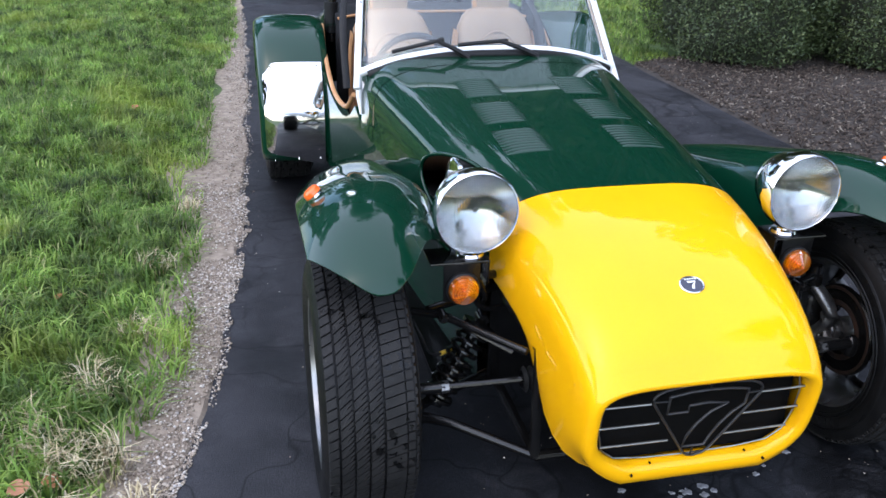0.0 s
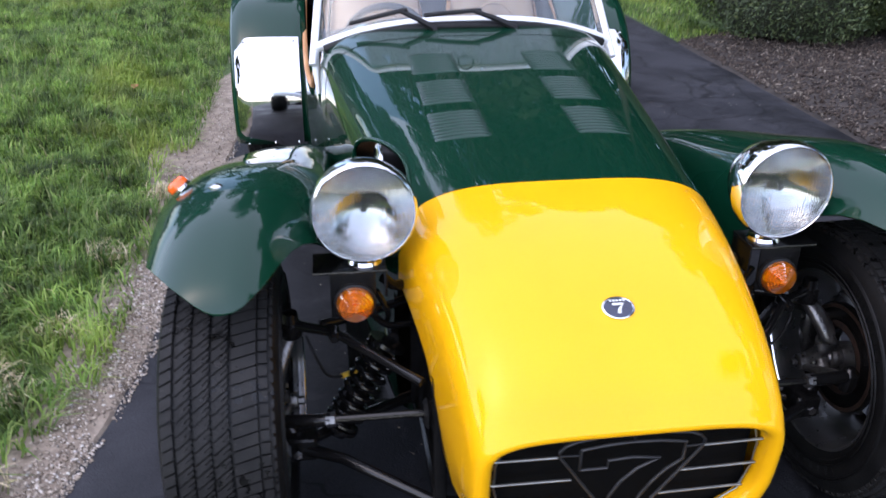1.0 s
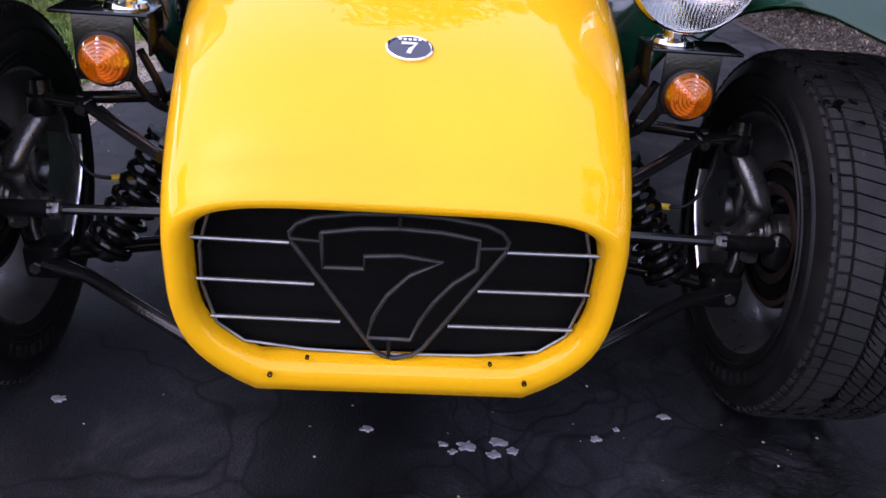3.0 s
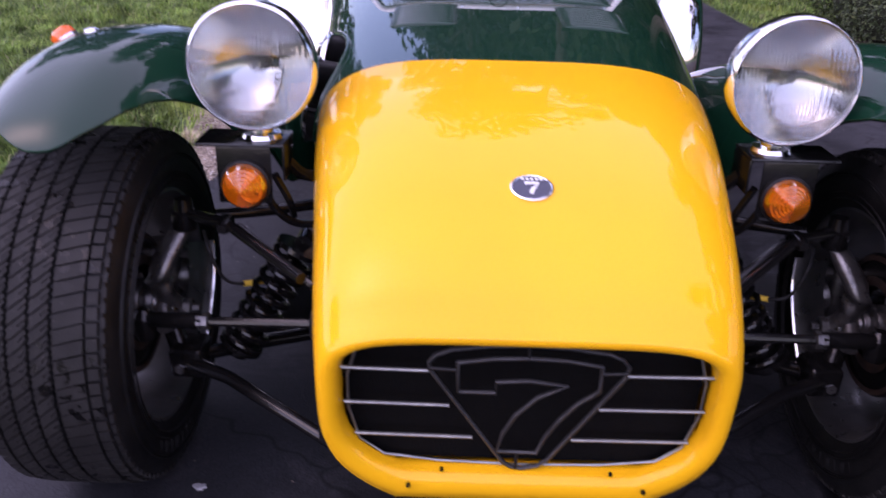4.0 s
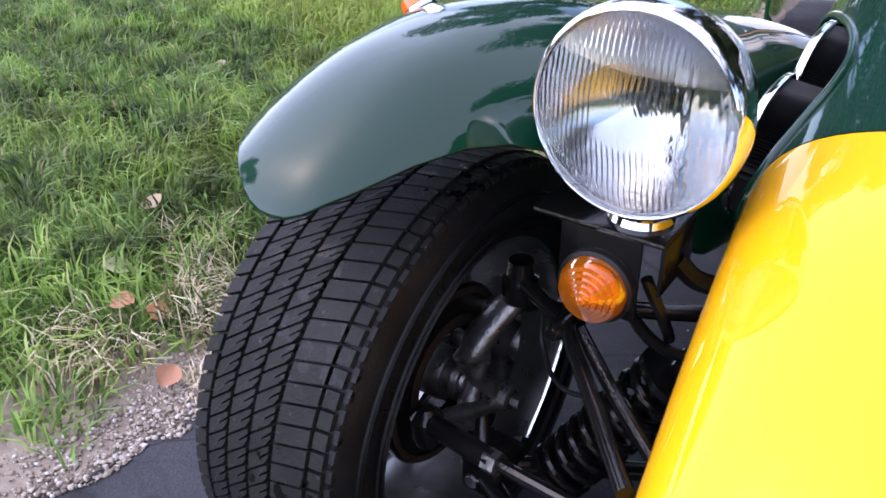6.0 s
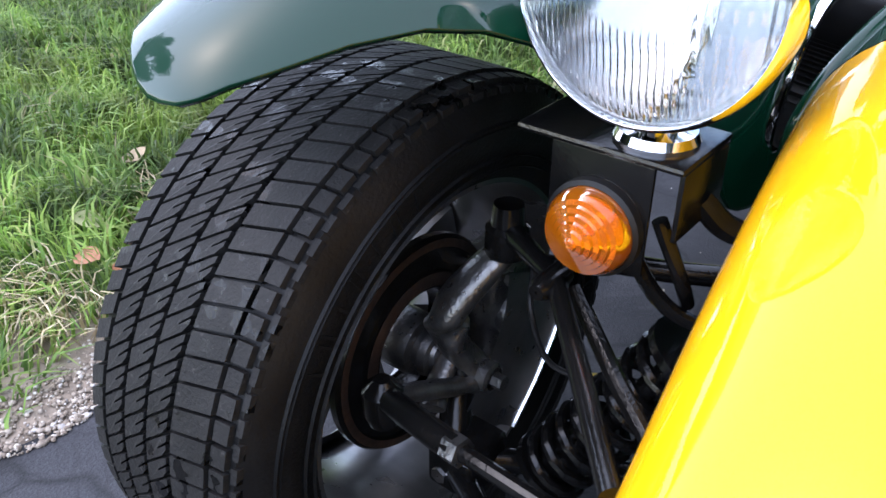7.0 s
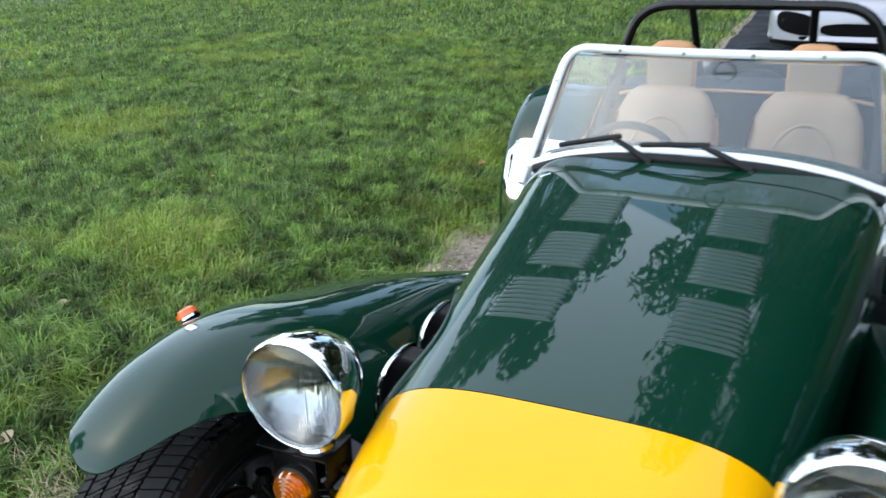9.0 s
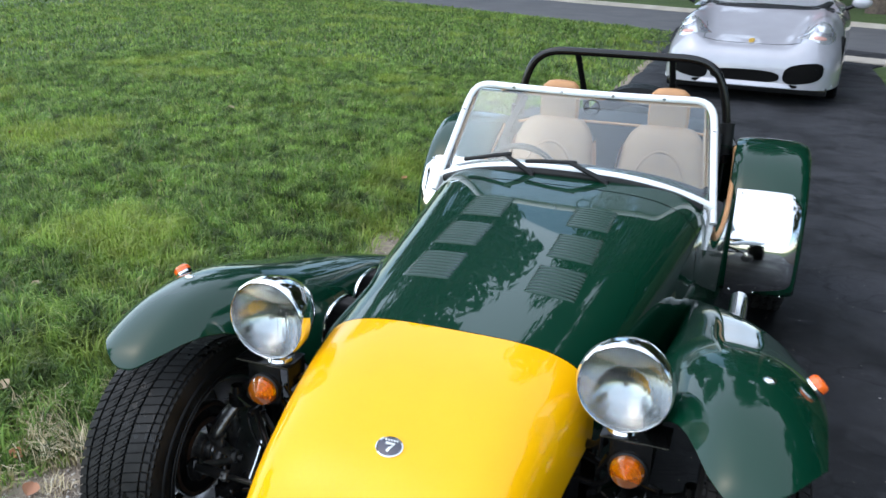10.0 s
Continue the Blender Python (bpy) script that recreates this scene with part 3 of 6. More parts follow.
def indicator(s):
    at = (s * 0.405, 0.0, 0.510)
    prof = [(0.004, 0.034), (-0.004, 0.0335), (-0.008, 0.0315)]
    for k in range(6):
        r = 0.0305 - k * 0.005
        prof += [(-0.0095 - k * 0.0032, r), (-0.0118 - k * 0.0032, r - 0.0012)]
    prof += [(-0.0285, 0.001)]
    lamp = part("front_indicator", lathe([(0.012, 0.038), (0.004, 0.038), (0.002, 0.0345)], at, "y", 32), TRIM, car, "amber turn lamp on a black base")
    part("inner_reflector", lathe([(-0.003, 0.0325), (0.002, 0.029), (0.004, 0.022), (0.006, 0.008), (0.002, 0.001)], at, "y", 24), AMBERBACK, lamp)
    part("bulb", lathe([(0.004, 0.005), (-0.008, 0.006), (-0.014, 0.001)], at, "y", 12), ORANGE, lamp)
    part("amber_lens", lathe(prof, at, "y", 32), ORANGE, lamp, "stepped amber lens", smooth=25)
    for a in (200, -20):
        part("screw", lathe([(-0.013, 0.0004), (-0.013, 0.0035), (-0.006, 0.0035)], (at[0] + 0.021 * math.cos(radians(a)), at[1], at[2] + 0.021 * math.sin(radians(a))), "y", 10), STEEL, lamp)


def repeater(s):
    m = Matrix.Translation((0.718 if s > 0 else -0.704, 0.147, 0.686 if s > 0 else 0.6895)) @ Euler((radians(-8), s * radians(42), 0)).to_matrix().to_4x4()
    base = part("side_repeater", moved(lathe([(0, 0.001), (0, 0.021), (0.005, 0.021), (0.006, 0.019)], (0, 0, 0), "z", 20), m), STEEL, car, "orange side repeater lamp")
    part("repeater_lens", moved(lathe([(0.006, 0.0205), (0.016, 0.0195), (0.021, 0.014), (0.0225, 0.001)], (0, 0, 0), "z", 20), m), RED, base)


for s in (-1, 1):
    headlamp(s)
    bracket(s)
    indicator(s)
    repeater(s)
    part("wing_bolt", lathe([(0.0, 0.012), (0.003, 0.0115), (0.006, 0.006), (0.0065, 0.001)], (s * 0.634, 0.075, 0.7185), "z", 14), STEEL, car)


# wheels
TR = 0.288


def tread_blocks(cx, cy, s, half):
    """Raised blocks: plain shoulders outside, diagonal notched ribs in the middle, a wide slotted inner shoulder with small lugs."""
    verts, faces = [], []
    n = 86
    pitch = 2 * math.pi / n
    cols = ((0.70, 0.90, 0.36, 0.0030), (0.40, 0.655, 0.62, 0.0024), (0.10, 0.365, 0.62, 0.0024), (-0.20, 0.065, 0.62, 0.0024), (-0.66, -0.245, 0.20, 0.0020), (-0.84, -0.685, 0.05, 0.0034), (-0.925, -0.86, 0.0, 0.0060))
    for ci, (a, b, slope, gap) in enumerate(cols):
        outline = [(a, 0.0), (b, 0.0), (b, 1.0), (a, 1.0)]
        if ci in (1, 2, 3):
            m = a + 0.42 * (b - a)
            outline = [(a, 0.06), (a + 0.2 * (b - a), 0.0), (b, 0.0), (b, 1.0), (a + 0.2 * (b - a), 1.0), (a, 0.80), (a, 0.56), (m, 0.60), (m, 0.50), (a, 0.36)]
        p = len(outline)
        for k in range(n):
            q = len(verts)
            shift = 0.37 * ci * pitch
            for r, ins in ((TR - 0.0095, 0.0), (TR - 0.0005, 0.0004)):
                for x, e in outline:
                    g = (gap / TR / 2) * (1 - 2 * e) + (ins / TR) * (1 if e < 0.5 else -1)
                    t = pitch * (k + e) + slope * x * half / TR * 1.25 + g + shift
                    xx = cx + s * (x * half + (ins if x == a else -ins if x == b else 0))
                    rr = r - 0.016 * max(0.0, abs(x) - 0.50) ** 1.6 - (0.002 if ci == 5 else 0.006 if ci == 6 else 0)
                    verts.append((xx, cy + rr * math.cos(t), AXLE_Z + rr * math.sin(t)))
            faces.append(tuple(range(q + p, q + 2 * p)))
            faces += [(q + i, q + (i + 1) % p, q + p + (i + 1) % p, q + p + i) for i in range(p)]
    return verts, faces


def wheel(cx, cy, s, half, name, label):
    """A wheel; s points outward."""
    rim = [(-0.080, 0.188), (-0.083, 0.199), (-0.087, 0.199), (-0.086, 0.186), (-0.070, 0.180), (-0.02, 0.172), (0.04, 0.170), (0.070, 0.182), (0.084, 0.188), (0.086, 0.200), (0.090, 0.199), (0.089, 0.184), (0.072, 0.176), (0.066, 0.160)]
    w = part(name, lathe([(a * s, r) for a, r in rim], (cx, cy, AXLE_Z), "x", 72), RIM, car, label, smooth=40)
    k = half / 0.098
    prof = [(-0.086, 0.190), (-0.092, 0.205), (-0.099, 0.228), (-0.1, 0.238), (-0.098, 0.250), (-0.094, 0.266), (-0.087, 0.2765), (-0.05, 0.2795), (0, 0.280),
            (0.05, 0.2795), (0.087, 0.2765), (0.094, 0.266), (0.098, 0.250), (0.1, 0.238), (0.099, 0.228), (0.092, 0.205), (0.086, 0.190)]
    tyre = part("tyre", lathe([(a * k, r) for a, r in prof], (cx, cy, AXLE_Z), "x", 96), RUBBER, w, "black road tyre", smooth=30)
    for r in (0.206, 0.216, 0.243, 0.2475):
        part("sidewall_rib", lathe([(-s * 0.0985 * k, r - 0.0012), (-s * 0.1012 * k, r), (-s * 0.0985 * k, r + 0.0012)], (cx, cy, AXLE_Z), "x", 96), RUBBER, w)
    bars = []
    for g in range(3):
        for c in range(7):
            t = 2 * math.pi * g / 3 + 1.9 + c * 0.115
            m = Matrix.Translation((cx - s * 0.0995 * k, cy + 0.230 * math.cos(t), AXLE_Z + 0.230 * math.sin(t))) @ Matrix.Rotation(t, 4, "X")
            for dz in ((-0.004, 0.004) if c % 2 else (0.0,)):
                bars.append(moved(block(-0.0012, 0.0012, -0.009, 0.009, dz - 0.0012, dz + 0.0012, 0), m))
    tagged(part("sidewall_moulding", join(*bars), RUBBER, w, "raised illegible moulding on the sidewall", smooth=0), kind="stuff")
    part("tread", tread_blocks(cx, cy, s, 0.098 * k), TREAD, w, "tyre tread of skewed blocks", smooth=0)
    return w


def spokes(w, cx, cy, s):
    for k in range(8):
        a = 2 * math.pi * (k + 0.3) / 8
        c, n = math.cos(a), math.sin(a)
        rings = []
        for r, hw, x in ((0.045, 0.022, 0.058), (0.09, 0.018, 0.066), (0.14, 0.020, 0.068), (0.172, 0.028, 0.064)):
            ring = []
            for dx, dw in ((0.010, -1), (0.010, 1), (-0.012, 0.7), (-0.012, -0.7)):
                ring.append((cx + s * (x + dx), cy + r * c - dw * hw * n, AXLE_Z + r * n + dw * hw * c))
            rings.append(ring)
        part("spoke", loft(rings, True, True, True), RIM, w)
    part("hub_cap", lathe([(s * 0.075, 0.001), (s * 0.074, 0.03), (s * 0.066, 0.05), (s * 0.04, 0.05)], (cx, cy, AXLE_Z), "x", 32), RIM, w)


for s in (-1, 1):
    w = wheel(s * 0.637, AXLE_Y, s, 0.098, "front_wheel", "alloy front wheel with a road tyre")
    spokes(w, s * 0.637, AXLE_Y, s)
    w = wheel(s * 0.672, 2.27, s, 0.100, "rear_wheel", "alloy rear wheel with a road tyre")
    spokes(w, s * 0.672, 2.27, s)


# front suspension and brakes
def suspension(s):
    sx = lambda g: mirrored(g, s)
    hub = (0.588, AXLE_Y, AXLE_Z)
    c_arm = smooth_path([(0.530, 0.086, 0.408), (0.545, 0.064, 0.385), (0.562, 0.040, 0.350), (0.566, 0.042, 0.316), (0.556, 0.056, 0.285), (0.536, 0.066, 0.264)])
    up = part("upright", sx(tube(c_arm, [0.017 + 0.006 * math.sin(math.pi * k / (len(c_arm) - 1)) for k in range(len(c_arm))], 14, True, 0.72)), ALLOY, car, "cast grey suspension upright", smooth=60)
    part("web", sx(tube(smooth_path([(0.562, 0.050, 0.318), (0.566, 0.046, 0.292), (0.560, 0.020, 0.272), (0.548, -0.005, 0.262)]), 0.013, 10, True, 0.6)), ALLOY, up, smooth=60)
    part("lower_leg", sx(tube(smooth_path([(0.556, 0.056, 0.285), (0.552, 0.040, 0.245), (0.530, 0.008, 0.210)]), [0.017] * 17, 12)), BLACK, up, smooth=60)
    part("hub", sx(lathe([(-0.030, 0.001), (-0.030, 0.015), (-0.026, 0.017), (-0.026, 0.025), (-0.018, 0.027), (-0.017, 0.022), (-0.008, 0.022), (-0.006, 0.031), (0.0, 0.033), (0.03, 0.033)], (0.602, AXLE_Y, AXLE_Z), "x", 32)), ALLOY, up)
    part("steering_arm", sx(tube(smooth_path([(0.540, 0.066, 0.262), (0.547, 0.030, 0.268), (0.553, -0.018, 0.290), (0.558, -0.054, 0.304)]), [0.015] * 6 + [0.012] * 12 + [0.011] * 7, 10, True, 0.75)), ALLOY, up, smooth=60)
    part("arm_bolt", sx(join(lathe([(-0.034, 0.001), (-0.034, 0.0085), (-0.022, 0.0085)], (0.545, 0.062, 0.268), "x", 6), lathe([(-0.022, 0.013), (-0.02, 0.017), (0.012, 0.018)], (0.545, 0.062, 0.268), "x", 20))), ALLOY, up)
    disc = part("brake_disc", sx(lathe([(0.0, 0.062), (0.0, 0.080), (0.003, 0.081), (0.003, 0.104), (0.0, 0.105), (0.0, 0.115), (0.004, 0.118), (0.012, 0.118), (0.014, 0.116), (0.014, 0.06), (0.04, 0.06)], (0.600, AXLE_Y, AXLE_Z), "x", 56)), BLACK, car, "dark brake disc with rusty edges")
    for r0, r1 in ((0.064, 0.079), (0.1055, 0.1145)):
        part("rust_band", sx(lathe([(-0.0006, r0), (-0.0012, r0 + 0.001), (-0.0012, r1 - 0.001), (-0.0006, r1)], (0.600, AXLE_Y, AXLE_Z), "x", 56)), RUST, disc, "rust-brown band")
    edge = smooth_path([(0.513, 0.172, 0.345), (0.513, 0.164, 0.292), (0.514, 0.130, 0.236), (0.515, 0.088, 0.190)], 6)
    shield = part("backing_plate", sx(tube(edge, 0.0036, 8)), STEEL, car, "bright pressed metal edge")
    plate = [[tuple(q), tuple(q + Vector((0.010, -0.008, 0.003))), tuple(q + Vector((0.014, -0.045, 0.016))), tuple(q + Vector((0.018, -0.080, 0.030)))] for q in edge]
    part("plate_face", sx(loft(plate)), RIM, shield, smooth=60)
    cal = part("brake_caliper", sx(block(0.560, 0.630, 0.115, 0.185, 0.225, 0.350, 0.018, 3)), ALLOY, car, "grey brake caliper", smooth=60)
    part("piston_boss", sx(lathe([(-0.022, 0.001), (-0.022, 0.022), (-0.014, 0.030), (0.01, 0.031)], (0.562, 0.150, 0.287), "x", 24)), ALLOY, cal, smooth=60)
    for dz in (-0.048, 0.048):
        part("caliper_bolt", sx(lathe([(-0.016, 0.001), (-0.016, 0.008), (0.0, 0.008)], (0.562, 0.135, 0.287 + dz), "x", 6)), ALLOY, cal)
    part("ball_joint", sx(lathe([(-0.022, 0.001), (-0.022, 0.019), (-0.018, 0.021), (0.006, 0.021), (0.010, 0.016), (0.03, 0.014)], (0.527, 0.079, 0.428), "z", 20)), BLACK, car, "black ball joint")
    uw = part("upper_wishbone", sx(tube([(0.520, 0.075, 0.432), (0.446, 0.030, 0.437), (0.30, -0.135, 0.425)], [0.011, 0.0088, 0.0085], 12)), BLACK, car, "black tubular upper wishbone")
    part("rear_leg", sx(tube([(0.470, 0.06, 0.438), (0.38, 0.10, 0.435), (0.27, 0.165, 0.432)], 0.0095, 12)), BLACK, uw)
    part("link", sx(tube([(0.430, 0.035, 0.43), (0.36, -0.01, 0.395), (0.30, -0.045, 0.37)], 0.0075, 10)), BLACK, uw)
    part("pivot_bolt", sx(lathe([(-0.02, 0.001), (-0.02, 0.007), (-0.012, 0.011), (0.02, 0.011)], (0.446, 0.022, 0.437), "y", 16)), BLACK, uw)
    lw = part("lower_wishbone", sx(tube([(0.535, 0.004, 0.205), (0.44, -0.05, 0.205), (0.27, -0.15, 0.165)], [0.014, 0.011, 0.0105], 12)), BLACK, car, "black tubular lower wishbone")
    part("rear_leg", sx(tube([(0.515, 0.012, 0.205), (0.42, 0.09, 0.19), (0.27, 0.20, 0.165)], 0.0125, 12)), BLACK, lw)
    part("outer_bush", sx(block(0.490, 0.545, -0.02, 0.045, 0.180, 0.232, 0.010, 3)), BLACK, lw)
    part("bush_bolt", sx(lathe([(-0.030, 0.001), (-0.030, 0.009), (-0.022, 0.009), (-0.022, 0.014), (0, 0.014)], (0.528, 0.008, 0.198), "y", 6)), STEEL, lw)
    rod = part("track_rod", sx(tube([(0.556, -0.062, 0.312), (0.48, -0.078, 0.321), (0.46, -0.081, 0.323)], 0.0125, 12)), BLACK, car, "black steering track rod")
    part("rod", sx(tube([(0.47, -0.08, 0.322), (0.28, -0.10, 0.335)], 0.0075, 10)), BLACK, rod)
    part("lock_nut", sx(tube([(0.468, -0.0805, 0.322), (0.452, -0.082, 0.3235)], 0.0135, 6)), ALLOY, rod)
    part("rod_end", sx(lathe([(-0.026, 0.001), (-0.026, 0.014), (-0.012, 0.019), (0.012, 0.019), (0.018, 0.014), (0.024, 0.008), (0.024, 0.001)], (0.560, -0.060, 0.305), "z", 18)), BLACK, rod)
    b0, b1 = Vector((0.455, 0.052, 0.190)), Vector((0.335, 0.088, 0.388))
    d = part("damper", sx(tube([b0, b0.lerp(b1, 0.45), b0.lerp(b1, 0.46), b1], [0.022, 0.022, 0.012, 0.012], 16)), BLACK, car, "black coil-over damper")
    ax = (b1 - b0).normalized()
    e1 = ax.cross(Vector((0, 1, 0))).normalized()
    e2 = ax.cross(e1)
    coil = []
    for k in range(8 * 14 + 1):
        t = k / (8 * 14)
        a = 2 * math.pi * 8 * t
        coil.append(b0.lerp(b1, 0.10 + 0.80 * t) + (e1 * math.cos(a) + e2 * math.sin(a)) * 0.033)
    part("coil_spring", sx(tube(coil, 0.0058, 8)), BLACK, d, "black coil spring")
    for t in (0.08, 0.92):
        q = b0.lerp(b1, t)
        part("spring_plate", sx(tube([q - ax * 0.004, q + ax * 0.004], 0.039, 24)), BLACK, d)
    part("top_eye", sx(lathe([(-0.016, 0.005), (-0.016, 0.0135), (0.016, 0.0135), (0.016, 0.005)], tuple(b1), "y", 20)), BLACK, d)
    wire = part("sensor_wire", sx(tube(smooth_path([(0.50, 0.085, 0.40), (0.485, 0.06, 0.37), (0.465, 0.06, 0.325), (0.435, 0.07, 0.312), (0.40, 0.10, 0.305)]), 0.003, 8)), TRIM, car, "thin brake hose")
    part("sleeve", sx(tube([(0.436, 0.070, 0.3122), (0.408, 0.092, 0.307)], 0.0052, 8)), YTAG, wire, "yellow hose sleeve")


for s in (-1, 1):
    suspension(s)
part("steering_rack", tube([(-0.28, -0.10, 0.335), (0.28, -0.10, 0.335)], 0.020, 16), BLACK, car, "black steering rack")
for s in (-1, 1):
    rings = []
    prof = []
    for k in range(15):
        prof.append((-0.05 + 0.1 * k / 14, 0.020 + 0.009 * (k % 2)))
    part("rack_boot", lathe(prof, (s * 0.245, -0.10, 0.334), "x", 20), TRIM, car, "ribbed rubber gaiter")
part("chassis_tube", tube([(-0.27, -0.13, 0.425), (0.27, -0.13, 0.425)], 0.0127, 10), BLACK, car)
part("chassis_tube", tube([(-0.27, -0.15, 0.165), (0.27, -0.15, 0.165)], 0.0127, 10), BLACK, car)
for s in (-1, 1):
    part("chassis_tube", tube([(s * 0.27, -0.15, 0.165), (s * 0.27, 0.3, 0.165)], 0.0127, 10), BLACK, car)
    part("chassis_tube", tube([(s * 0.27, -0.15, 0.165), (s * 0.27, -0.13, 0.425), (s * 0.29, 0.3, 0.45)], 0.0127, 10), BLACK, car)
part("radiator", block(-0.225, 0.225, -0.27, -0.225, 0.235, 0.46, 0.004), DARKIN, car, "black radiator core")
part("bulkhead", block(-0.29, 0.29, 0.17, 0.18, 0.16, 0.60, 0.003), BLACK, car)
part("engine_bay", block(-0.262, -0.20, 0.12, 0.66, 0.45, 0.64, 0.01), DARKIN, car)

# grille
grille = part("grille", lathe([(-0.001, 0.001), (0.001, 0.001)], (0, -0.30, 0.36), "y", 6), TRIM, car, "black grille with three metal bars and a wire emblem")


def gy(z):
    return -0.352 + 0.13 * (0.45 - z)


SEVEN = [(-0.082, 0.429), (-0.04, 0.436), (0.0, 0.438), (0.045, 0.436), (0.085, 0.429), (0.086, 0.392), (0.062, 0.372), (0.042, 0.345), (0.028, 0.318), (0.019, 0.292), (-0.030, 0.293), (-0.024, 0.322), (-0.010, 0.352), (0.014, 0.380), (0.047, 0.399), (0.003, 0.405), (-0.036, 0.402), (-0.036, 0.386), (-0.080, 0.386), (-0.082, 0.429)]
SHIELD = [(-0.113, 0.415), (-0.115, 0.427), (-0.107, 0.438), (-0.090, 0.446), (-0.045, 0.453), (0.0, 0.455), (0.045, 0.453), (0.092, 0.446), (0.109, 0.438), (0.117, 0.427), (0.114, 0.412), (0.034, 0.279), (0.022, 0.268), (0.002, 0.263), (-0.012, 0.266), (-0.022, 0.274), (-0.113, 0.415)]
part("emblem_wire", tube([(x, gy(z), z) for x, z in SEVEN], 0.0028, 6), WIRE, grille, "dark wire numeral outline", smooth=60)
part("emblem_wire", tube([(x, gy(z) + 0.002, z) for x, z in SHIELD], 0.0028, 6), WIRE, grille, "dark wire shield outline", smooth=60)
for pts in (((0.0, 0.455), (0.0, 0.438)), ((-0.115, 0.420), (-0.082, 0.418)), ((0.086, 0.418), (0.116, 0.420)), ((-0.005, 0.293), (-0.005, 0.264))):
    part("emblem_wire", tube([(x, gy(z), z) for x, z in pts], 0.0022, 6), TRIM, grille)
for z, xi, xo in ((0.412, 0.116, 0.219), (0.360, 0.090, 0.217), (0.310, 0.061, 0.205)):
    for s in (-1, 1):
        part("grille_bar", tube([(s * xi, gy(z) + 0.006, z), (s * xo, gy(z) + 0.008, z)], 0.0024, 8), BARMETAL, grille, "thin dull metal bar")
part("edge_wire", tube([(x, gy(z) + 0.010, z) for x, z in [(-0.2, 0.44)] + [(-0.212, 0.40), (-0.212, 0.35), (-0.200, 0.300), (-0.17, 0.275), (-0.1, 0.266), (0, 0.263), (0.1, 0.266), (0.17, 0.275), (0.200, 0.300), (0.212, 0.35), (0.212, 0.40), (0.2, 0.44)]], 0.0018, 6), BARMETAL, grille, "thin wire round the opening")
part("mesh_panel", block(-0.216, 0.216, -0.305, -0.302, 0.262, 0.455, 0), surface("black_mesh", (0.0012, 0.0012, 0.0012), (0.003, 0.003, 0.003), 300, 0.8, 0.0, 0.8, 500, spec=0.1), grille)
for s in (-1, 1):
    part("lip_screw", lathe([(-0.002, 0.001), (-0.002, 0.003), (0.002, 0.003)], (s * 0.146 + 0.008, -0.345, 0.247), "y", 10), BLACK, nose)
    part("lip_screw", lathe([(-0.002, 0.001), (-0.002, 0.0025), (0.002, 0.0025)], (s * 0.105 + 0.008, -0.336, 0.266), "y", 10), BLACK, nose)

# oval badge on the nose
badge_m = Matrix.Translation((0.002, -0.221, 0.5975)) @ Euler((radians(27), 0, 0)).to_matrix().to_4x4()
oval = lambda prof: [(x * 1.0, y * 0.80, z) for x, y, z in prof]
bd = lathe([(0, 0.001), (0.0, 0.0265), (0.003, 0.0265), (0.004, 0.0245), (0.003, 0.0235)], (0, 0, 0), "z", 40)
badge = part("badge", moved((oval(bd[0]), bd[1]), badge_m), STEEL, nose, "small oval badge with a silver border")
face = lathe([(0.0025, 0.0238), (0.0034, 0.012), (0.0036, 0.001)], (0, 0, 0), "z", 40)
part("badge_face", moved((oval(face[0]), face[1]), badge_m), surface("navy_enamel", (0.012, 0.014, 0.035), (0.02, 0.022, 0.05), 30, 0.2, coat=0.6), badge)
part("badge_figure", moved(tube([(-0.009, 0.006, 0.0042), (0.008, 0.006, 0.0042), (0.001, -0.004, 0.0042), (-0.001, -0.011, 0.0042)], 0.0026, 6, True, 0.35), badge_m), WHITE, badge)
for k in range(5):
    part("badge_mark", moved(block(-0.0125 + k * 0.0055, -0.009 + k * 0.0055, 0.0115, 0.0145, 0.0034, 0.0042, 0), badge_m), WHITE, badge)

# bonnet louvres
for s in (-1, 1):
    for y0, y1 in ((0.345, 0.50), (0.555, 0.715), (0.775, 0.935)):
        for k in range(9):
            y = y0 + (y1 - y0) * (k + 0.5) / 9
            rings = []
            for i in range(13):
                x = 0.093 + 0.122 * i / 12
                e = math.sin(math.pi * i / 12) ** 0.3 if 0 < i < 12 else 0.0
                ring = []
                for dy, dz in ((-0.0075, -0.0015), (-0.0055, 0.0034), (-0.001, 0.0062), (0.004, 0.0052), (0.0066, 0.0030), (0.0070, -0.0015)):
                    ring.append((s * x, y + dy, bonnet_z(x, y + dy) + (dz if dz < 0 else 0.80 * dz * e)))
                rings.append(ring)
            lv = part("louvre", loft(rings), GREEN, car)
            slot = [[(s * x, y + dy, bonnet_z(x, y + dy) + dz) for dy, dz in ((0.0069, 0.0002), (0.0071, 0.0010), (0.0098, 0.0010), (0.0100, 0.0002))] for x in np.linspace(0.096, 0.212, 7)]
            part("slot", loft(slot), DARKIN, lv, smooth=0)

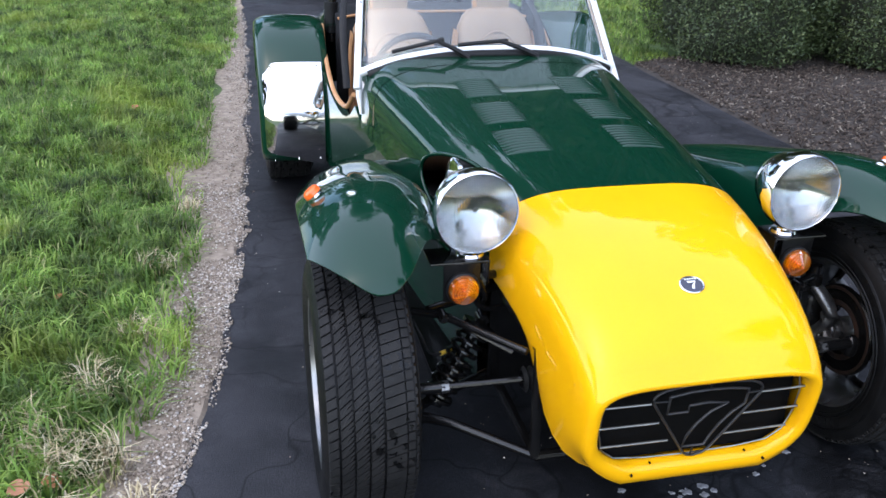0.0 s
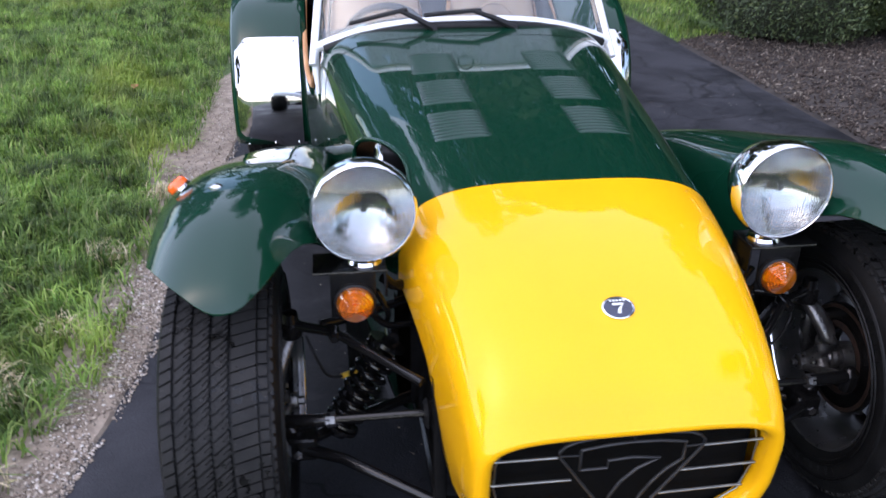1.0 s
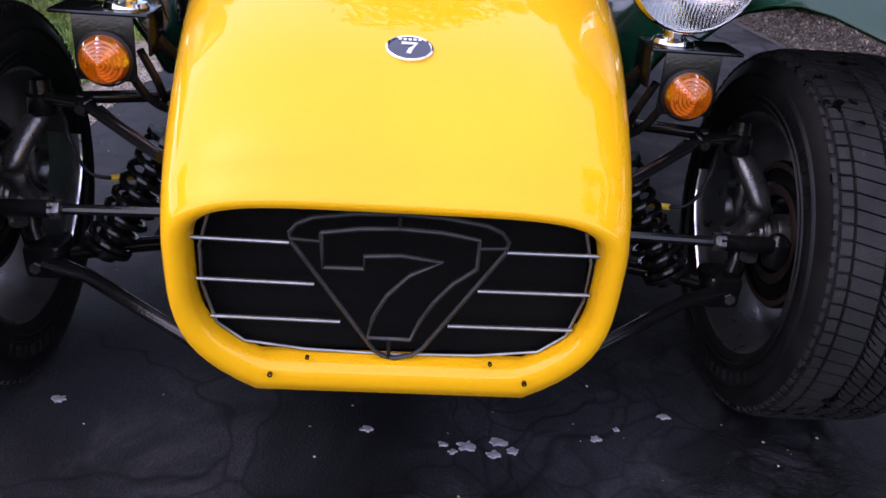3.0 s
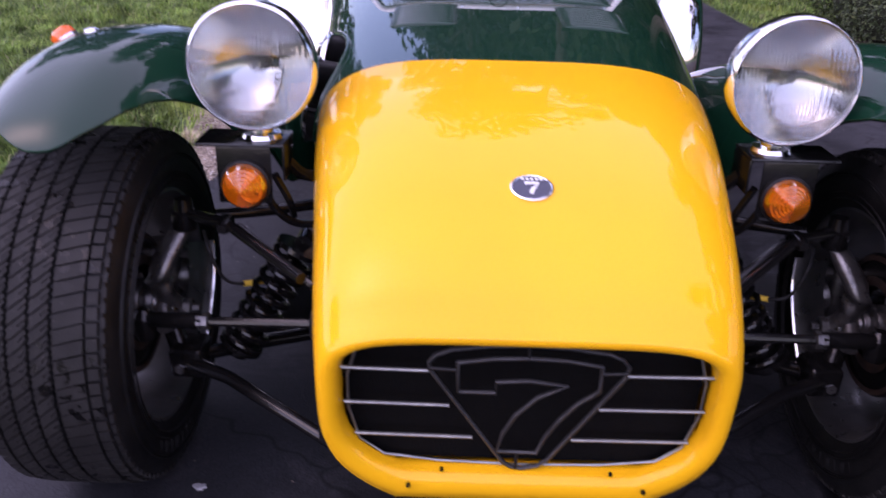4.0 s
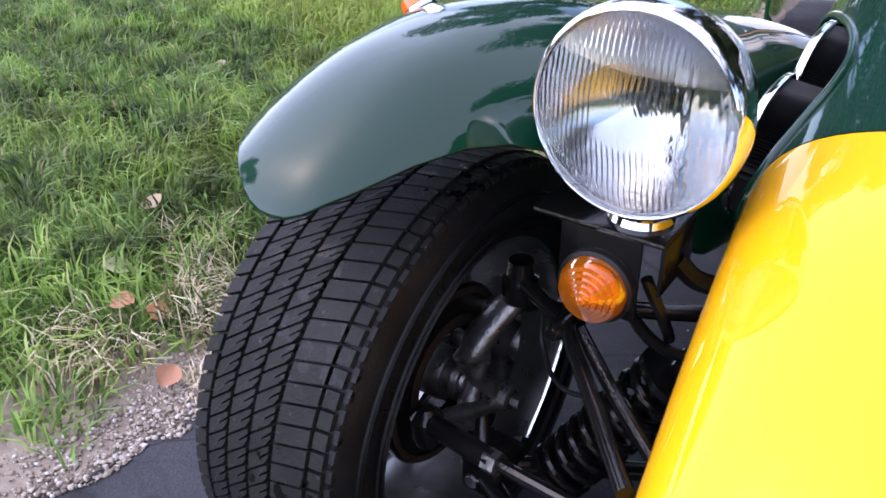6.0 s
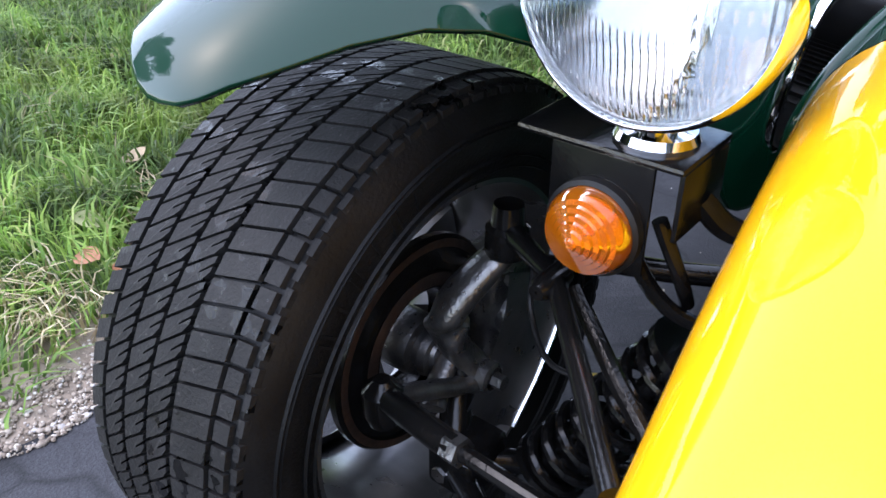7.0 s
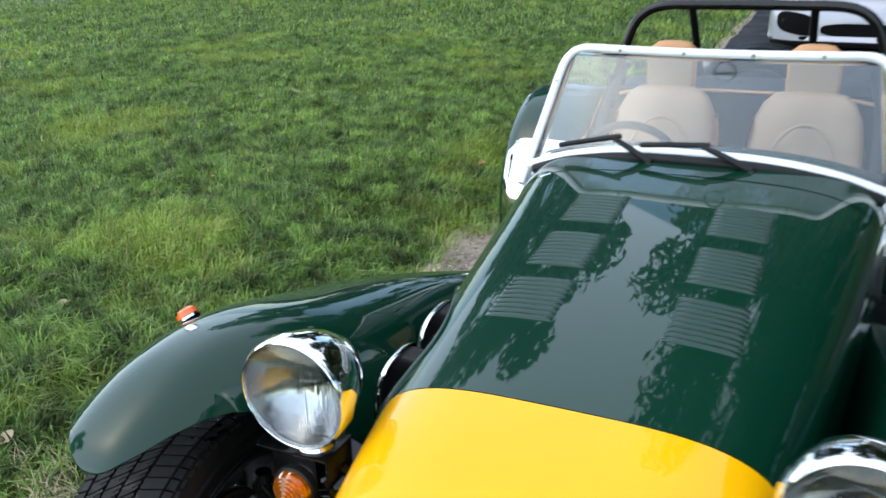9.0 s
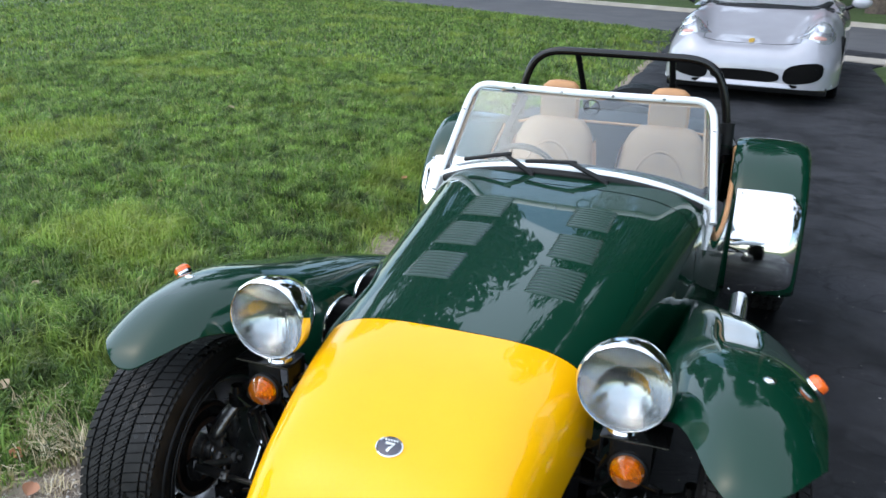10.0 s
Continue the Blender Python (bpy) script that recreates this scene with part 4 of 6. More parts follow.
# twin air filters in the bonnet's side opening
def air_filter(cy, cz, cx):
    m = Matrix.Translation((cx, cy, cz)) @ Euler((0, radians(8), 0)).to_matrix().to_4x4()
    rings = []
    for a in (-0.040, -0.036, 0.026, 0.03):
        ring = []
        for k in range(240):
            t = 2 * math.pi * k / 240
            r = 1.0 - (0.06 if k % 2 and abs(a) < 0.0395 else 0.0)
            ring.append((a, 0.070 * r * math.copysign(abs(math.cos(t)) ** 0.7, math.cos(t)), 0.066 * r * math.copysign(abs(math.sin(t)) ** 0.7, math.sin(t))))
        rings.append(ring)
    f = part("air_filter", moved(loft(rings, True, True, True), m), TRIM, car, "black pleated air filter with chrome cover", smooth=10)
    cover = []
    for a, r in ((-0.036, 1.05), (-0.037, 1.075), (-0.043, 1.07), (-0.046, 1.02), (-0.047, 0.9), (-0.047, 0.02)):
        cover.append([(a, 0.070 * r * math.copysign(abs(math.cos(t)) ** 0.7, math.cos(t)), 0.066 * r * math.copysign(abs(math.sin(t)) ** 0.7, math.sin(t))) for t in (2 * math.pi * k / 48 for k in range(48))])
    part("cover", moved(loft(cover, True), m), CHROME, f, "chromed filter cover", smooth=50)


air_filter(0.235, 0.580, -0.298)
air_filter(0.395, 0.594, -0.298)

# windscreen
def screen_point(u, v):
    """u across -1..1, v up 0..1 on the raked, slightly bowed glass."""
    half = 0.466 - 0.048 * v
    x = u * half
    base = 0.768 - 0.088 * abs(u) ** 2.6
    return (x, 1.215 + 0.055 * u * u + 0.235 * v, base + (0.992 - base) * v)


glass = loft([[screen_point(-0.985 + 1.97 * i / 30, 0.03 + 0.95 * j / 16) for i in range(31)] for j in range(17)])
CORNER = ((1.0, 0.78), (0.996, 0.85), (0.982, 0.91), (0.955, 0.955), (0.915, 0.983), (0.865, 0.997))
outline = [screen_point(-1, v) for v in np.linspace(-0.10, 0.72, 12)]
outline += [screen_point(-u, v) for u, v in CORNER]
outline += [screen_point(u, 1.0) for u in np.linspace(-0.80, 0.80, 15)]
outline += [screen_point(u, v) for u, v in reversed(CORNER)]
outline += [screen_point(1, v) for v in np.linspace(0.72, -0.10, 12)]
frame_post = part("windscreen", tube(outline, 0.0125, 12), BRIGHT, car, "upright windscreen in a bright metal frame", smooth=60)
part("bottom_rail", tube([screen_point(-1 + 2 * i / 40, 0.035) for i in range(41)], 0.0145, 12), BRIGHT, frame_post, smooth=60)
g = part("pane", glass, GLASS, frame_post, "clear windscreen glass")
g.visible_shadow = False
mod = g.modifiers.new("thickness", "SOLIDIFY")
mod.thickness = 0.004
part("rubber_seal", tube([(x, y - 0.021, z - 0.001) for x, y, z in (screen_point(-0.925 + 1.85 * i / 40, 0.0) for i in range(41))], 0.0145, 8), TRIM, frame_post, "black rubber seal under the frame", smooth=60)
for u in (-0.62, -0.20, 0.22, 0.62):
    x, y, z = screen_point(u, 1.0)
    part("stud", lathe([(-0.0150, 0.001), (-0.0150, 0.005), (-0.010, 0.006)], (x, y, z), "y", 10), STEEL, frame_post)
for u in (-1, 1):
    x, y, z = screen_point(u, 0.72)
    part("stud", lathe([(-0.0150, 0.001), (-0.0150, 0.005), (-0.010, 0.006)], (x, y, z), "y", 10), STEEL, frame_post)
for s in (-1, 1):
    part("stanchion", tube([(s * 0.462, 1.275, 0.69), (s * 0.462, 1.262, 0.62), (s * 0.458, 1.245, 0.56)], [0.013, 0.011, 0.005], 10), BRIGHT, frame_post)
ring = [tuple(Vector(screen_point(0.07, 0.83)) + Vector((0.026 * math.cos(a), -0.006, 0.026 * math.sin(a)))) for a in np.linspace(0, 2 * math.pi, 25)]
part("round_sticker", tube(ring, 0.0022, 6), TRIM, frame_post, "thin dark ring sticker on the glass")

# wipers
for (px, pz), tip, blade in (((-0.105, 0.752), (-0.205, 1.196, 0.812), ((-0.355, 1.226, 0.774), (-0.27, 1.205, 0.798), (-0.185, 1.194, 0.818))),
                             ((0.137, 0.752), (0.005, 1.192, 0.812), ((-0.135, 1.198, 0.798), (-0.06, 1.192, 0.806), (0.035, 1.192, 0.812)))):
    wiper = part("wiper", lathe([(-0.012, 0.013), (0.006, 0.013), (0.012, 0.009), (0.013, 0.001)], (px, 1.172, pz), "z", 16), BLACK, car, "black windscreen wiper")
    part("arm", tube([(px, 1.172, pz + 0.010), tuple((Vector((px, 1.172, pz + 0.010)) + Vector(tip)) / 2 + Vector((0, -0.006, 0.004))), tip], [0.0105, 0.0085, 0.0065], 8), TRIM, wiper)
    part("blade", tube(blade, 0.0070, 8), TRIM, wiper)

# cockpit
part("dashboard", loft([[(x, y, z - 0.05 * abs(x / 0.44) ** 3) for x in np.linspace(-0.44, 0.44, 15)] for y, z in ((1.34, 0.762), (1.40, 0.758), (1.415, 0.74), (1.415, 0.58))]), DARKIN, car, "dark dashboard")
part("cockpit_floor", block(-0.43, 0.43, 1.35, 2.3, 0.16, 0.18), DARKIN, car)
bulkhead = part("rear_bulkhead", block(-0.44, 0.44, 2.20, 2.23, 0.18, 0.748, 0.01), DARKIN, car)
part("bulkhead_piping", tube([(x, 2.197, 0.752 - 0.03 * abs(x / 0.44) ** 4) for x in np.linspace(-0.43, 0.43, 23)], 0.006, 8), TANSIDE, bulkhead, "tan leather piping", smooth=60)
part("tunnel", block(-0.06, 0.06, 1.35, 2.2, 0.18, 0.42, 0.03), DARKIN, car)
m = Matrix.Translation((-0.225, 1.53, 0.650)) @ Euler((radians(-68), 0, 0)).to_matrix().to_4x4()
sw = part("steering_wheel", moved(lathe([(0.013 * math.sin(a), 0.14 + 0.011 * math.cos(a)) for a in np.linspace(0, 2 * math.pi, 11)], (0, 0, 0), "z", 40), m), TRIM, car, "small black steering wheel", smooth=60)
for a in (90, 210, 330):
    part("spoke", moved(tube([(0, 0, -0.01), (0.14 * math.cos(radians(a)), 0.14 * math.sin(radians(a)), 0)], 0.008, 8), m), STEEL, sw)
part("column", tube([(-0.225, 1.52, 0.655), (-0.225, 1.41, 0.615)], 0.02, 12), BLACK, sw)


def seat(cx):
    def ringat(z, y, w, d, p=3.0):
        return [(cx + w * math.copysign(abs(math.cos(t)) ** (2 / p), math.cos(t)), y + d * math.copysign(abs(math.sin(t)) ** (2 / p), math.sin(t)), z) for t in np.linspace(0, 2 * math.pi, 33)[:-1]]

    back = loft([ringat(z, 1.90 + 0.30 * (z - 0.30), w, d) for z, w, d in ((0.30, 0.17, 0.05), (0.40, 0.182, 0.06), (0.55, 0.178, 0.065), (0.64, 0.172, 0.062), (0.71, 0.160, 0.056), (0.755, 0.138, 0.048), (0.782, 0.108, 0.036), (0.792, 0.06, 0.02))], True, False, True)
    st = part("seat", back, LEATHER, car, "tan leather bucket seat with a headrest", smooth=60)
    pad = []
    for z, w in ((0.32, 0.118), (0.45, 0.122), (0.56, 0.118), (0.63, 0.104), (0.675, 0.078), (0.695, 0.04)):
        pad.append([(cx + w * u, 1.90 + 0.30 * (z - 0.30) - 0.062 - 0.014 * (1 - u * u), z) for u in np.linspace(-1, 1, 11)])
    part("back_pad", loft(pad), LEATHER, st, "beige centre panel", smooth=60)
    arc = []
    for k in range(33):
        a = math.pi * k / 32
        z = 0.36 + 0.342 * math.sin(a) ** 0.7
        arc.append((cx - 0.125 * math.cos(a), 1.90 + 0.30 * (z - 0.30) - 0.0665 + 0.008 * math.cos(a) ** 2, z))
    part("piping", tube(arc, 0.0065, 10), LEATHER, st, "padded leather roll", smooth=60)
    part("cushion", block(cx - 0.18, cx + 0.18, 1.50, 1.92, 0.24, 0.36, 0.05, 4), LEATHER, st, smooth=60)
    head = loft([ringat(z, 2.085, w, d) for z, w, d in ((0.765, 0.076, 0.030), (0.80, 0.082, 0.038), (0.87, 0.082, 0.042), (0.915, 0.074, 0.040), (0.932, 0.054, 0.03), (0.937, 0.03, 0.014))], True, True, True)
    hd = part("headrest", head, TANSIDE, st, smooth=60)
    for e in (-1, 1):
        flank = [[(cx + e * w, y0 + (y1 - y0) * q, z) for q in np.linspace(0, 1, 9)] for z, w, y0, y1 in ((0.25, 0.186, 1.52, 1.97), (0.35, 0.187, 1.56, 1.98), (0.42, 0.187, 1.80, 1.995), (0.52, 0.184, 1.915, 2.02), (0.62, 0.178, 1.95, 2.05), (0.70, 0.166, 1.975, 2.07))]
        part("side_panel", loft(flank), TANSIDE, st, "saddle-tan seat flank", smooth=60)
    part("headrest_pad", loft([[(cx + w * u, 2.043 - 0.006 * (1 - u * u), z) for u in np.linspace(-1, 1, 7)] for z, w in ((0.78, 0.070), (0.82, 0.074), (0.885, 0.070), (0.905, 0.05))]), LEATHER, hd, smooth=60)


seat(-0.225)
seat(0.225)

# roll bar
RB = [(-0.455, 2.25, 0.62), (-0.445, 2.25, 0.80), (-0.415, 2.25, 0.93), (-0.375, 2.25, 1.0), (-0.30, 2.25, 1.035), (-0.15, 2.25, 1.04), (0.15, 2.25, 1.04), (0.30, 2.25, 1.035), (0.375, 2.25, 1.0), (0.415, 2.25, 0.93), (0.445, 2.25, 0.80), (0.455, 2.25, 0.62)]
rb = part("roll_bar", tube(smooth_path(RB, 6), 0.0175, 14), BLACK, car, "black tubular roll bar", smooth=60)
for s in (-1, 1):
    part("stay", tube([(s * 0.20, 2.26, 1.03), (s * 0.20, 2.62, 0.70)], 0.014, 12), BLACK, rb)
    part("foot_pad", tube([(s * 0.452, 2.25, 0.79), (s * 0.456, 2.25, 0.66)], 0.030, 14), TRIM, rb, "black padding")
    part("harness", tube(smooth_path([(s * 0.40, 2.18, 0.84), (s * 0.43, 2.0, 0.72), (s * 0.435, 1.86, 0.50)]), 0.015, 8, True, 0.25), TRIM, car, "black seat belt")
    part("side_screen_edge", tube(smooth_path([(s * 0.468, 1.36, 0.60), (s * 0.48, 1.52, 0.515), (s * 0.50, 1.75, 0.52), (s * 0.505, 2.0, 0.60), (s * 0.50, 2.2, 0.70)]), 0.009, 8), TANSIDE, car, "tan cockpit edge trim")

# tail
part("boot", loft([[(-w, y, 0.3), (-w, y, z - 0.05), (-w + 0.05, y, z), (0, y, z + 0.008), (w - 0.05, y, z), (w, y, z - 0.05), (w, y, 0.3)] for y, w, z in ((2.2, 0.52, 0.70), (2.5, 0.50, 0.70), (2.78, 0.47, 0.69), (2.82, 0.44, 0.64), (2.83, 0.44, 0.3))]), GREEN, car, "dark green tail")
part("boot_cover", loft([[(x, y, z - 0.02 * (x / 0.5) ** 4) for x in np.linspace(-0.47, 0.47, 11)] for y, z in ((2.235, 0.752), (2.4, 0.748), (2.6, 0.734), (2.72, 0.712))]), TRIM, car, "black fabric boot cover")

spare = part("spare_wheel", lathe([(-0.085, 0.17), (-0.09, 0.196), (-0.08, 0.200), (0.08, 0.200), (0.09, 0.196), (0.085, 0.17)], (0.0, 2.945, 0.525), "y", 56), RIM, car, "spare wheel on the tail", smooth=40)
prof = [(-0.084, 0.190), (-0.096, 0.225), (-0.096, 0.250), (-0.085, 0.2775)]
for k in range(6):
    a = -0.082 + 0.0275 * k
    prof += [(a, 0.288), (a + 0.020, 0.288), (a + 0.021, 0.280), (a + 0.0265, 0.280)]
prof += [(0.085, 0.2775), (0.096, 0.250), (0.096, 0.225), (0.084, 0.190)]
part("tyre", lathe(prof, (0.0, 2.945, 0.525), "y", 80), RUBBER, spare, "ribbed black spare tyre", smooth=30)
part("wheel_disc", lathe([(0.03, 0.001), (0.04, 0.06), (0.06, 0.12), (0.05, 0.175), (0.085, 0.18)], (0.0, 2.945, 0.525), "y", 40), RIM, spare, smooth=40)

# rear wings
def arch(a):
    """Point on the wing's arc, a in degrees from straight ahead over the top."""
    r = 0.40 + 0.03 * math.sin(radians(a))
    return 2.27 - r * math.cos(radians(a)), AXLE_Z + r * math.sin(radians(a))


def rear_wing(s):
    rings = []
    for a in np.linspace(-13, 165, 42):
        y, z = arch(a)
        d = Vector((0, math.cos(radians(a)), -math.sin(radians(a))))
        ring = []
        for x, drop in ((0.500, 0.01), (0.506, 0.0), (0.55, -0.008), (0.65, -0.012), (0.74, -0.008), (0.775, 0.004), (0.788, 0.022), (0.790, 0.045), (0.788, 0.07)):
            ring.append((s * x, y + d.y * drop, z + d.z * drop))
        rings.append(ring)
    wg = part("rear_wing", loft(rings), GREEN, car, "dark green rear wing with a bright stone guard", smooth=60)
    mod = wg.modifiers.new("thickness", "SOLIDIFY")
    mod.thickness, mod.offset = 0.006, 0
    guard = []
    for a in np.linspace(-16, 44, 22):
        y, z = arch(a)
        d = Vector((0, math.cos(radians(a)), -math.sin(radians(a))))
        low = 0.530
        hi = 0.775 if a < 38 else 0.775 - 0.012 * (a - 38) ** 1.0 / 3
        ring = []
        for k in range(13):
            x = low + (hi - low) * k / 12
            t = -0.016 - 0.004 * math.sin(math.pi * k / 12) + (0.018 * ((k - 10) / 2) ** 2 if k > 10 else 0)
            sl = math.tan(radians(13)) * (x - low) if a < -5 else 0
            ring.append((s * x, y + d.y * t, z + d.z * t + sl * (-5 - a) / 13 if a < -5 else z + d.z * t))
        guard.append(ring)
    gd = part("stone_guard", loft(guard), GUARD, wg, "polished stainless stone guard", smooth=60)
    for a in (-12, 42):
        for x in (0.55, 0.64, 0.74):
            y, z = arch(a)
            part("rivet", lathe([(-0.004, 0.0005), (-0.003, 0.004), (0.004, 0.004)], (s * x, y - 0.018 * math.cos(radians(a)), z + 0.018 * math.sin(radians(a))), "y", 8), STEEL, gd)


for s in (-1, 1):
    rear_wing(s)
ex = part("exhaust", tube([(0.56, 1.0, 0.27), (0.585, 1.3, 0.27), (0.59, 1.56, 0.285)], [0.03, 0.032, 0.032], 18), STEEL, car, "bright side exhaust pipe")


# ---- the silver car behind ----
FX, FY = 0.47, 7.85
other = thing("parked_car", FX, FY + 0.5, 0, "silver sports coupe with round headlamps and red seats, parked", "car")
F_TOP = ((0.0, 0.36), (0.015, 0.44), (0.05, 0.50), (0.12, 0.545), (0.25, 0.58), (0.5, 0.645), (0.9, 0.775), (1.25, 0.89), (1.6, 0.91), (3.0, 0.95), (3.8, 0.90), (4.3, 0.72), (4.43, 0.45))
F_W = ((0.0, 0.56), (0.02, 0.64), (0.06, 0.72), (0.14, 0.79), (0.3, 0.85), (0.7, 0.90), (1.2, 0.895), (2.2, 0.88), (3.2, 0.915), (3.9, 0.90), (4.3, 0.80), (4.43, 0.62))


def coupe_body():
    rings = []
    for y in (0.0, 0.015, 0.04, 0.08, 0.14, 0.2, 0.28, 0.36, 0.46, 0.58, 0.75, 0.95, 1.15, 1.4, 1.8, 2.3, 2.8, 3.2, 3.6, 3.9, 4.1, 4.25, 4.35, 4.43):
        w, zt = ease(F_W, y), ease(F_TOP, y)
        zb = 0.17
        bump_z = 0.205 * math.exp(-((y - 0.55) / 0.42) ** 2) + 0.01
        ring = []
        for k in range(57):
            t = math.pi * k / 56
            c, s_ = math.cos(t), math.sin(t)
            x = -w * math.copysign(abs(c) ** (2 / 5.0), c)
            z = zb + (zt - zb) * s_ ** (2 / 5.0)
            z += bump_z * math.exp(-((abs(x) - 0.76 * w) / 0.15) ** 2) * s_ * min(1.0, y / 0.14)
            ring.append((FX + x, FY + y, z))
        rings.append(ring)
    return loft(rings, False, True, True)


fb = part("body", coupe_body(), SILVER, other, "silver metallic body", smooth=60)
part("underside", block(FX - 0.80, FX + 0.80, FY + 0.12, FY + 4.2, 0.10, 0.19, 0.02), BLACK, other)
part("front_lip", loft([[(FX + x, FY - 0.012 + 0.30 * (abs(x) / 0.86) ** 4 + dy, z) for x in np.linspace(-0.84, 0.84, 31)] for dy, z in ((0.05, 0.235), (-0.01, 0.215), (-0.02, 0.175), (0.03, 0.16))]), SILVER, other, smooth=60)


def shell_tree():
    v, f = coupe_body()
    return BVHTree.FromPolygons([Vector(p) for p in v], f)


SHELL = shell_tree()
SLOPE = Vector((0, 0.94, -0.34)).normalized()


def on_shell(x, z, way=Vector((0, 1, 0)), out=0.006):
    """The place on the silver body that is met from the front at offset x and height z."""
    hit, nrm, _, _ = SHELL.ray_cast(Vector((FX + x, FY + 0.3, z)) - way * 1.2, way)
    if hit is None:
        return Vector((FX + x, FY + 0.3, z))
    if nrm.dot(way) > 0:
        nrm = -nrm
    return hit + nrm * out


def patch(name, outline, mat, parent, label, way=Vector((0, 1, 0)), lift=0.006, dome=0.0):
    """A thin piece laid on the body inside an outline of (x, z)."""
    cx = sum(p[0] for p in outline) / len(outline)
    cz = sum(p[1] for p in outline) / len(outline)
    rings = []
    for r, o in ((1.0, -0.012), (1.0, lift), (0.8, lift + dome * 0.36), (0.5, lift + dome * 0.75), (0.2, lift + dome * 0.96), (0.02, lift + dome)):
        rings.append([tuple(on_shell(cx + (x - cx) * r, cz + (z - cz) * r, way, o)) for x, z in outline])
    return part(name, loft(rings, True, False, True), mat, parent, label, smooth=50)


def egg(cx, cz, w, h, lean=0.0, p=0.7):
    out = []
    for t in np.linspace(0, 2 * math.pi, 33)[:-1]:
        u = math.copysign(abs(math.cos(t)) ** p, math.cos(t))
        v = math.copysign(abs(math.sin(t)) ** p, math.sin(t))
        out.append((cx + w * u, cz + h * v + lean * w * u))
    return out


MESHBLACK = surface("intake_mesh", (0.0015, 0.0015, 0.0015), (0.004, 0.004, 0.004), 200, 0.85, 0.0, 0.8, 400, spec=0.1)


def intake(cx, w, h, cz, lean):
    patch("air_intake", egg(cx, cz, w, h, lean), MESHBLACK, other, "black bumper air intake", lift=0.004)


intake(0.0, 0.34, 0.062, 0.275, 0.0)
intake(0.555, 0.185, 0.098, 0.325, 0.16)
intake(-0.555, 0.185, 0.098, 0.325, -0.16)
intake(0.42, 0.10, 0.018, 0.195, 0.0)
intake(-0.42, 0.10, 0.018, 0.195, 0.0)
LAMPBOWL = surface("lamp_bowl", (0.30, 0.30, 0.34), (0.46, 0.46, 0.50), 30, 0.2, 0.5, coat=1.0)
HLW = surface("headlamp_inner", (0.55, 0.56, 0.58), (0.75, 0.76, 0.78), 40, 0.15, 0.6, coat=1.0)
SALMON = surface("salmon_lens", (0.50, 0.26, 0.22), (0.60, 0.34, 0.30), 40, 0.2)
for s in (-1, 1):
    outline = [(x * s, z) for x, z in ((0.50, 0.655), (0.56, 0.70), (0.63, 0.765), (0.71, 0.80), (0.78, 0.785), (0.825, 0.735), (0.83, 0.665), (0.79, 0.605), (0.72, 0.585), (0.65, 0.605), (0.58, 0.63))]
    outline = [(x - s * 0.075 + 0.10 * (x - s * 0.5), 0.585 + (z - 0.59) * 1.42) for x, z in outline]
    outline = [(p.x, p.z) for p in smooth_path([(x, 0, z) for x, z in outline + outline[:1]], 4)[:-1]]
    hl = patch("headlamp", outline, HLW, other, "clear headlamp with round reflectors", SLOPE, 0.004, 0.018)
    ring = patch("main_reflector", egg(s * 0.672, 0.755, 0.078, 0.094, 0.0, 1.0), LAMPBOWL, hl, "", SLOPE, 0.022, 0.004)
    patch("main_bulb", egg(s * 0.672, 0.765, 0.058, 0.068, 0.0, 1.0), HLW, hl, "", SLOPE, 0.030, 0.012)
    patch("small_lamp", egg(s * 0.515, 0.69, 0.040, 0.030, 0.0, 1.0), LAMPBOWL, hl, "", SLOPE, 0.018, 0.004)
    patch("turn_lamp", egg(s * 0.650, 0.635, 0.060, 0.026, 0.1 * s, 1.0), SALMON, hl, "pale red turn lamp", SLOPE, 0.014, 0.006)
    w = part("wheel", lathe([(-0.11, 0.20), (-0.115, 0.30), (-0.09, 0.325), (0.09, 0.325), (0.115, 0.30), (0.11, 0.20)], (FX + s * 0.775, FY + 0.86, 0.325), "x", 48), RUBBER, other, "wheel with a black tyre")
    part("rim", lathe([(s * 0.09, 0.001), (s * 0.10, 0.05), (s * 0.085, 0.18), (s * 0.11, 0.205)], (FX + s * 0.775, FY + 0.86, 0.325), "x", 40), RIM, w)
    w = part("wheel", lathe([(-0.11, 0.20), (-0.115, 0.30), (-0.09, 0.325), (0.09, 0.325), (0.115, 0.30), (0.11, 0.20)], (FX + s * 0.775, FY + 3.22, 0.325), "x", 48), RUBBER, other, "wheel with a black tyre")
    part("rim", lathe([(s * 0.09, 0.001), (s * 0.10, 0.05), (s * 0.085, 0.18), (s * 0.11, 0.205)], (FX + s * 0.775, FY + 3.22, 0.325), "x", 40), RIM, w)
    mir = part("door_mirror", moved(lathe([(-0.055, 0.001), (-0.052, 0.05), (-0.04, 0.07), (0.0, 0.085), (0.05, 0.07), (0.075, 0.03), (0.08, 0.001)], (0, 0, 0), "y", 24), Matrix.Translation((FX + s * 0.985, FY + 1.52, 0.965)) @ Matrix.Diagonal((1.25, 1.0, 0.75, 1))), SILVER, other, "silver door mirror", smooth=60)
    part("mirror_arm", tube([(FX + s * 0.83, FY + 1.56, 0.89), (FX + s * 0.93, FY + 1.54, 0.94)], 0.022, 10), BLACK, mir)
    part("seat", block(FX + s * 0.36 - 0.24, FX + s * 0.36 + 0.24, FY + 2.25, FY + 2.45, 0.55, 1.10, 0.06, 3), surface("red_leather", (0.45, 0.03, 0.04), (0.55, 0.05, 0.06), 9, 0.5), other, "red leather seat")
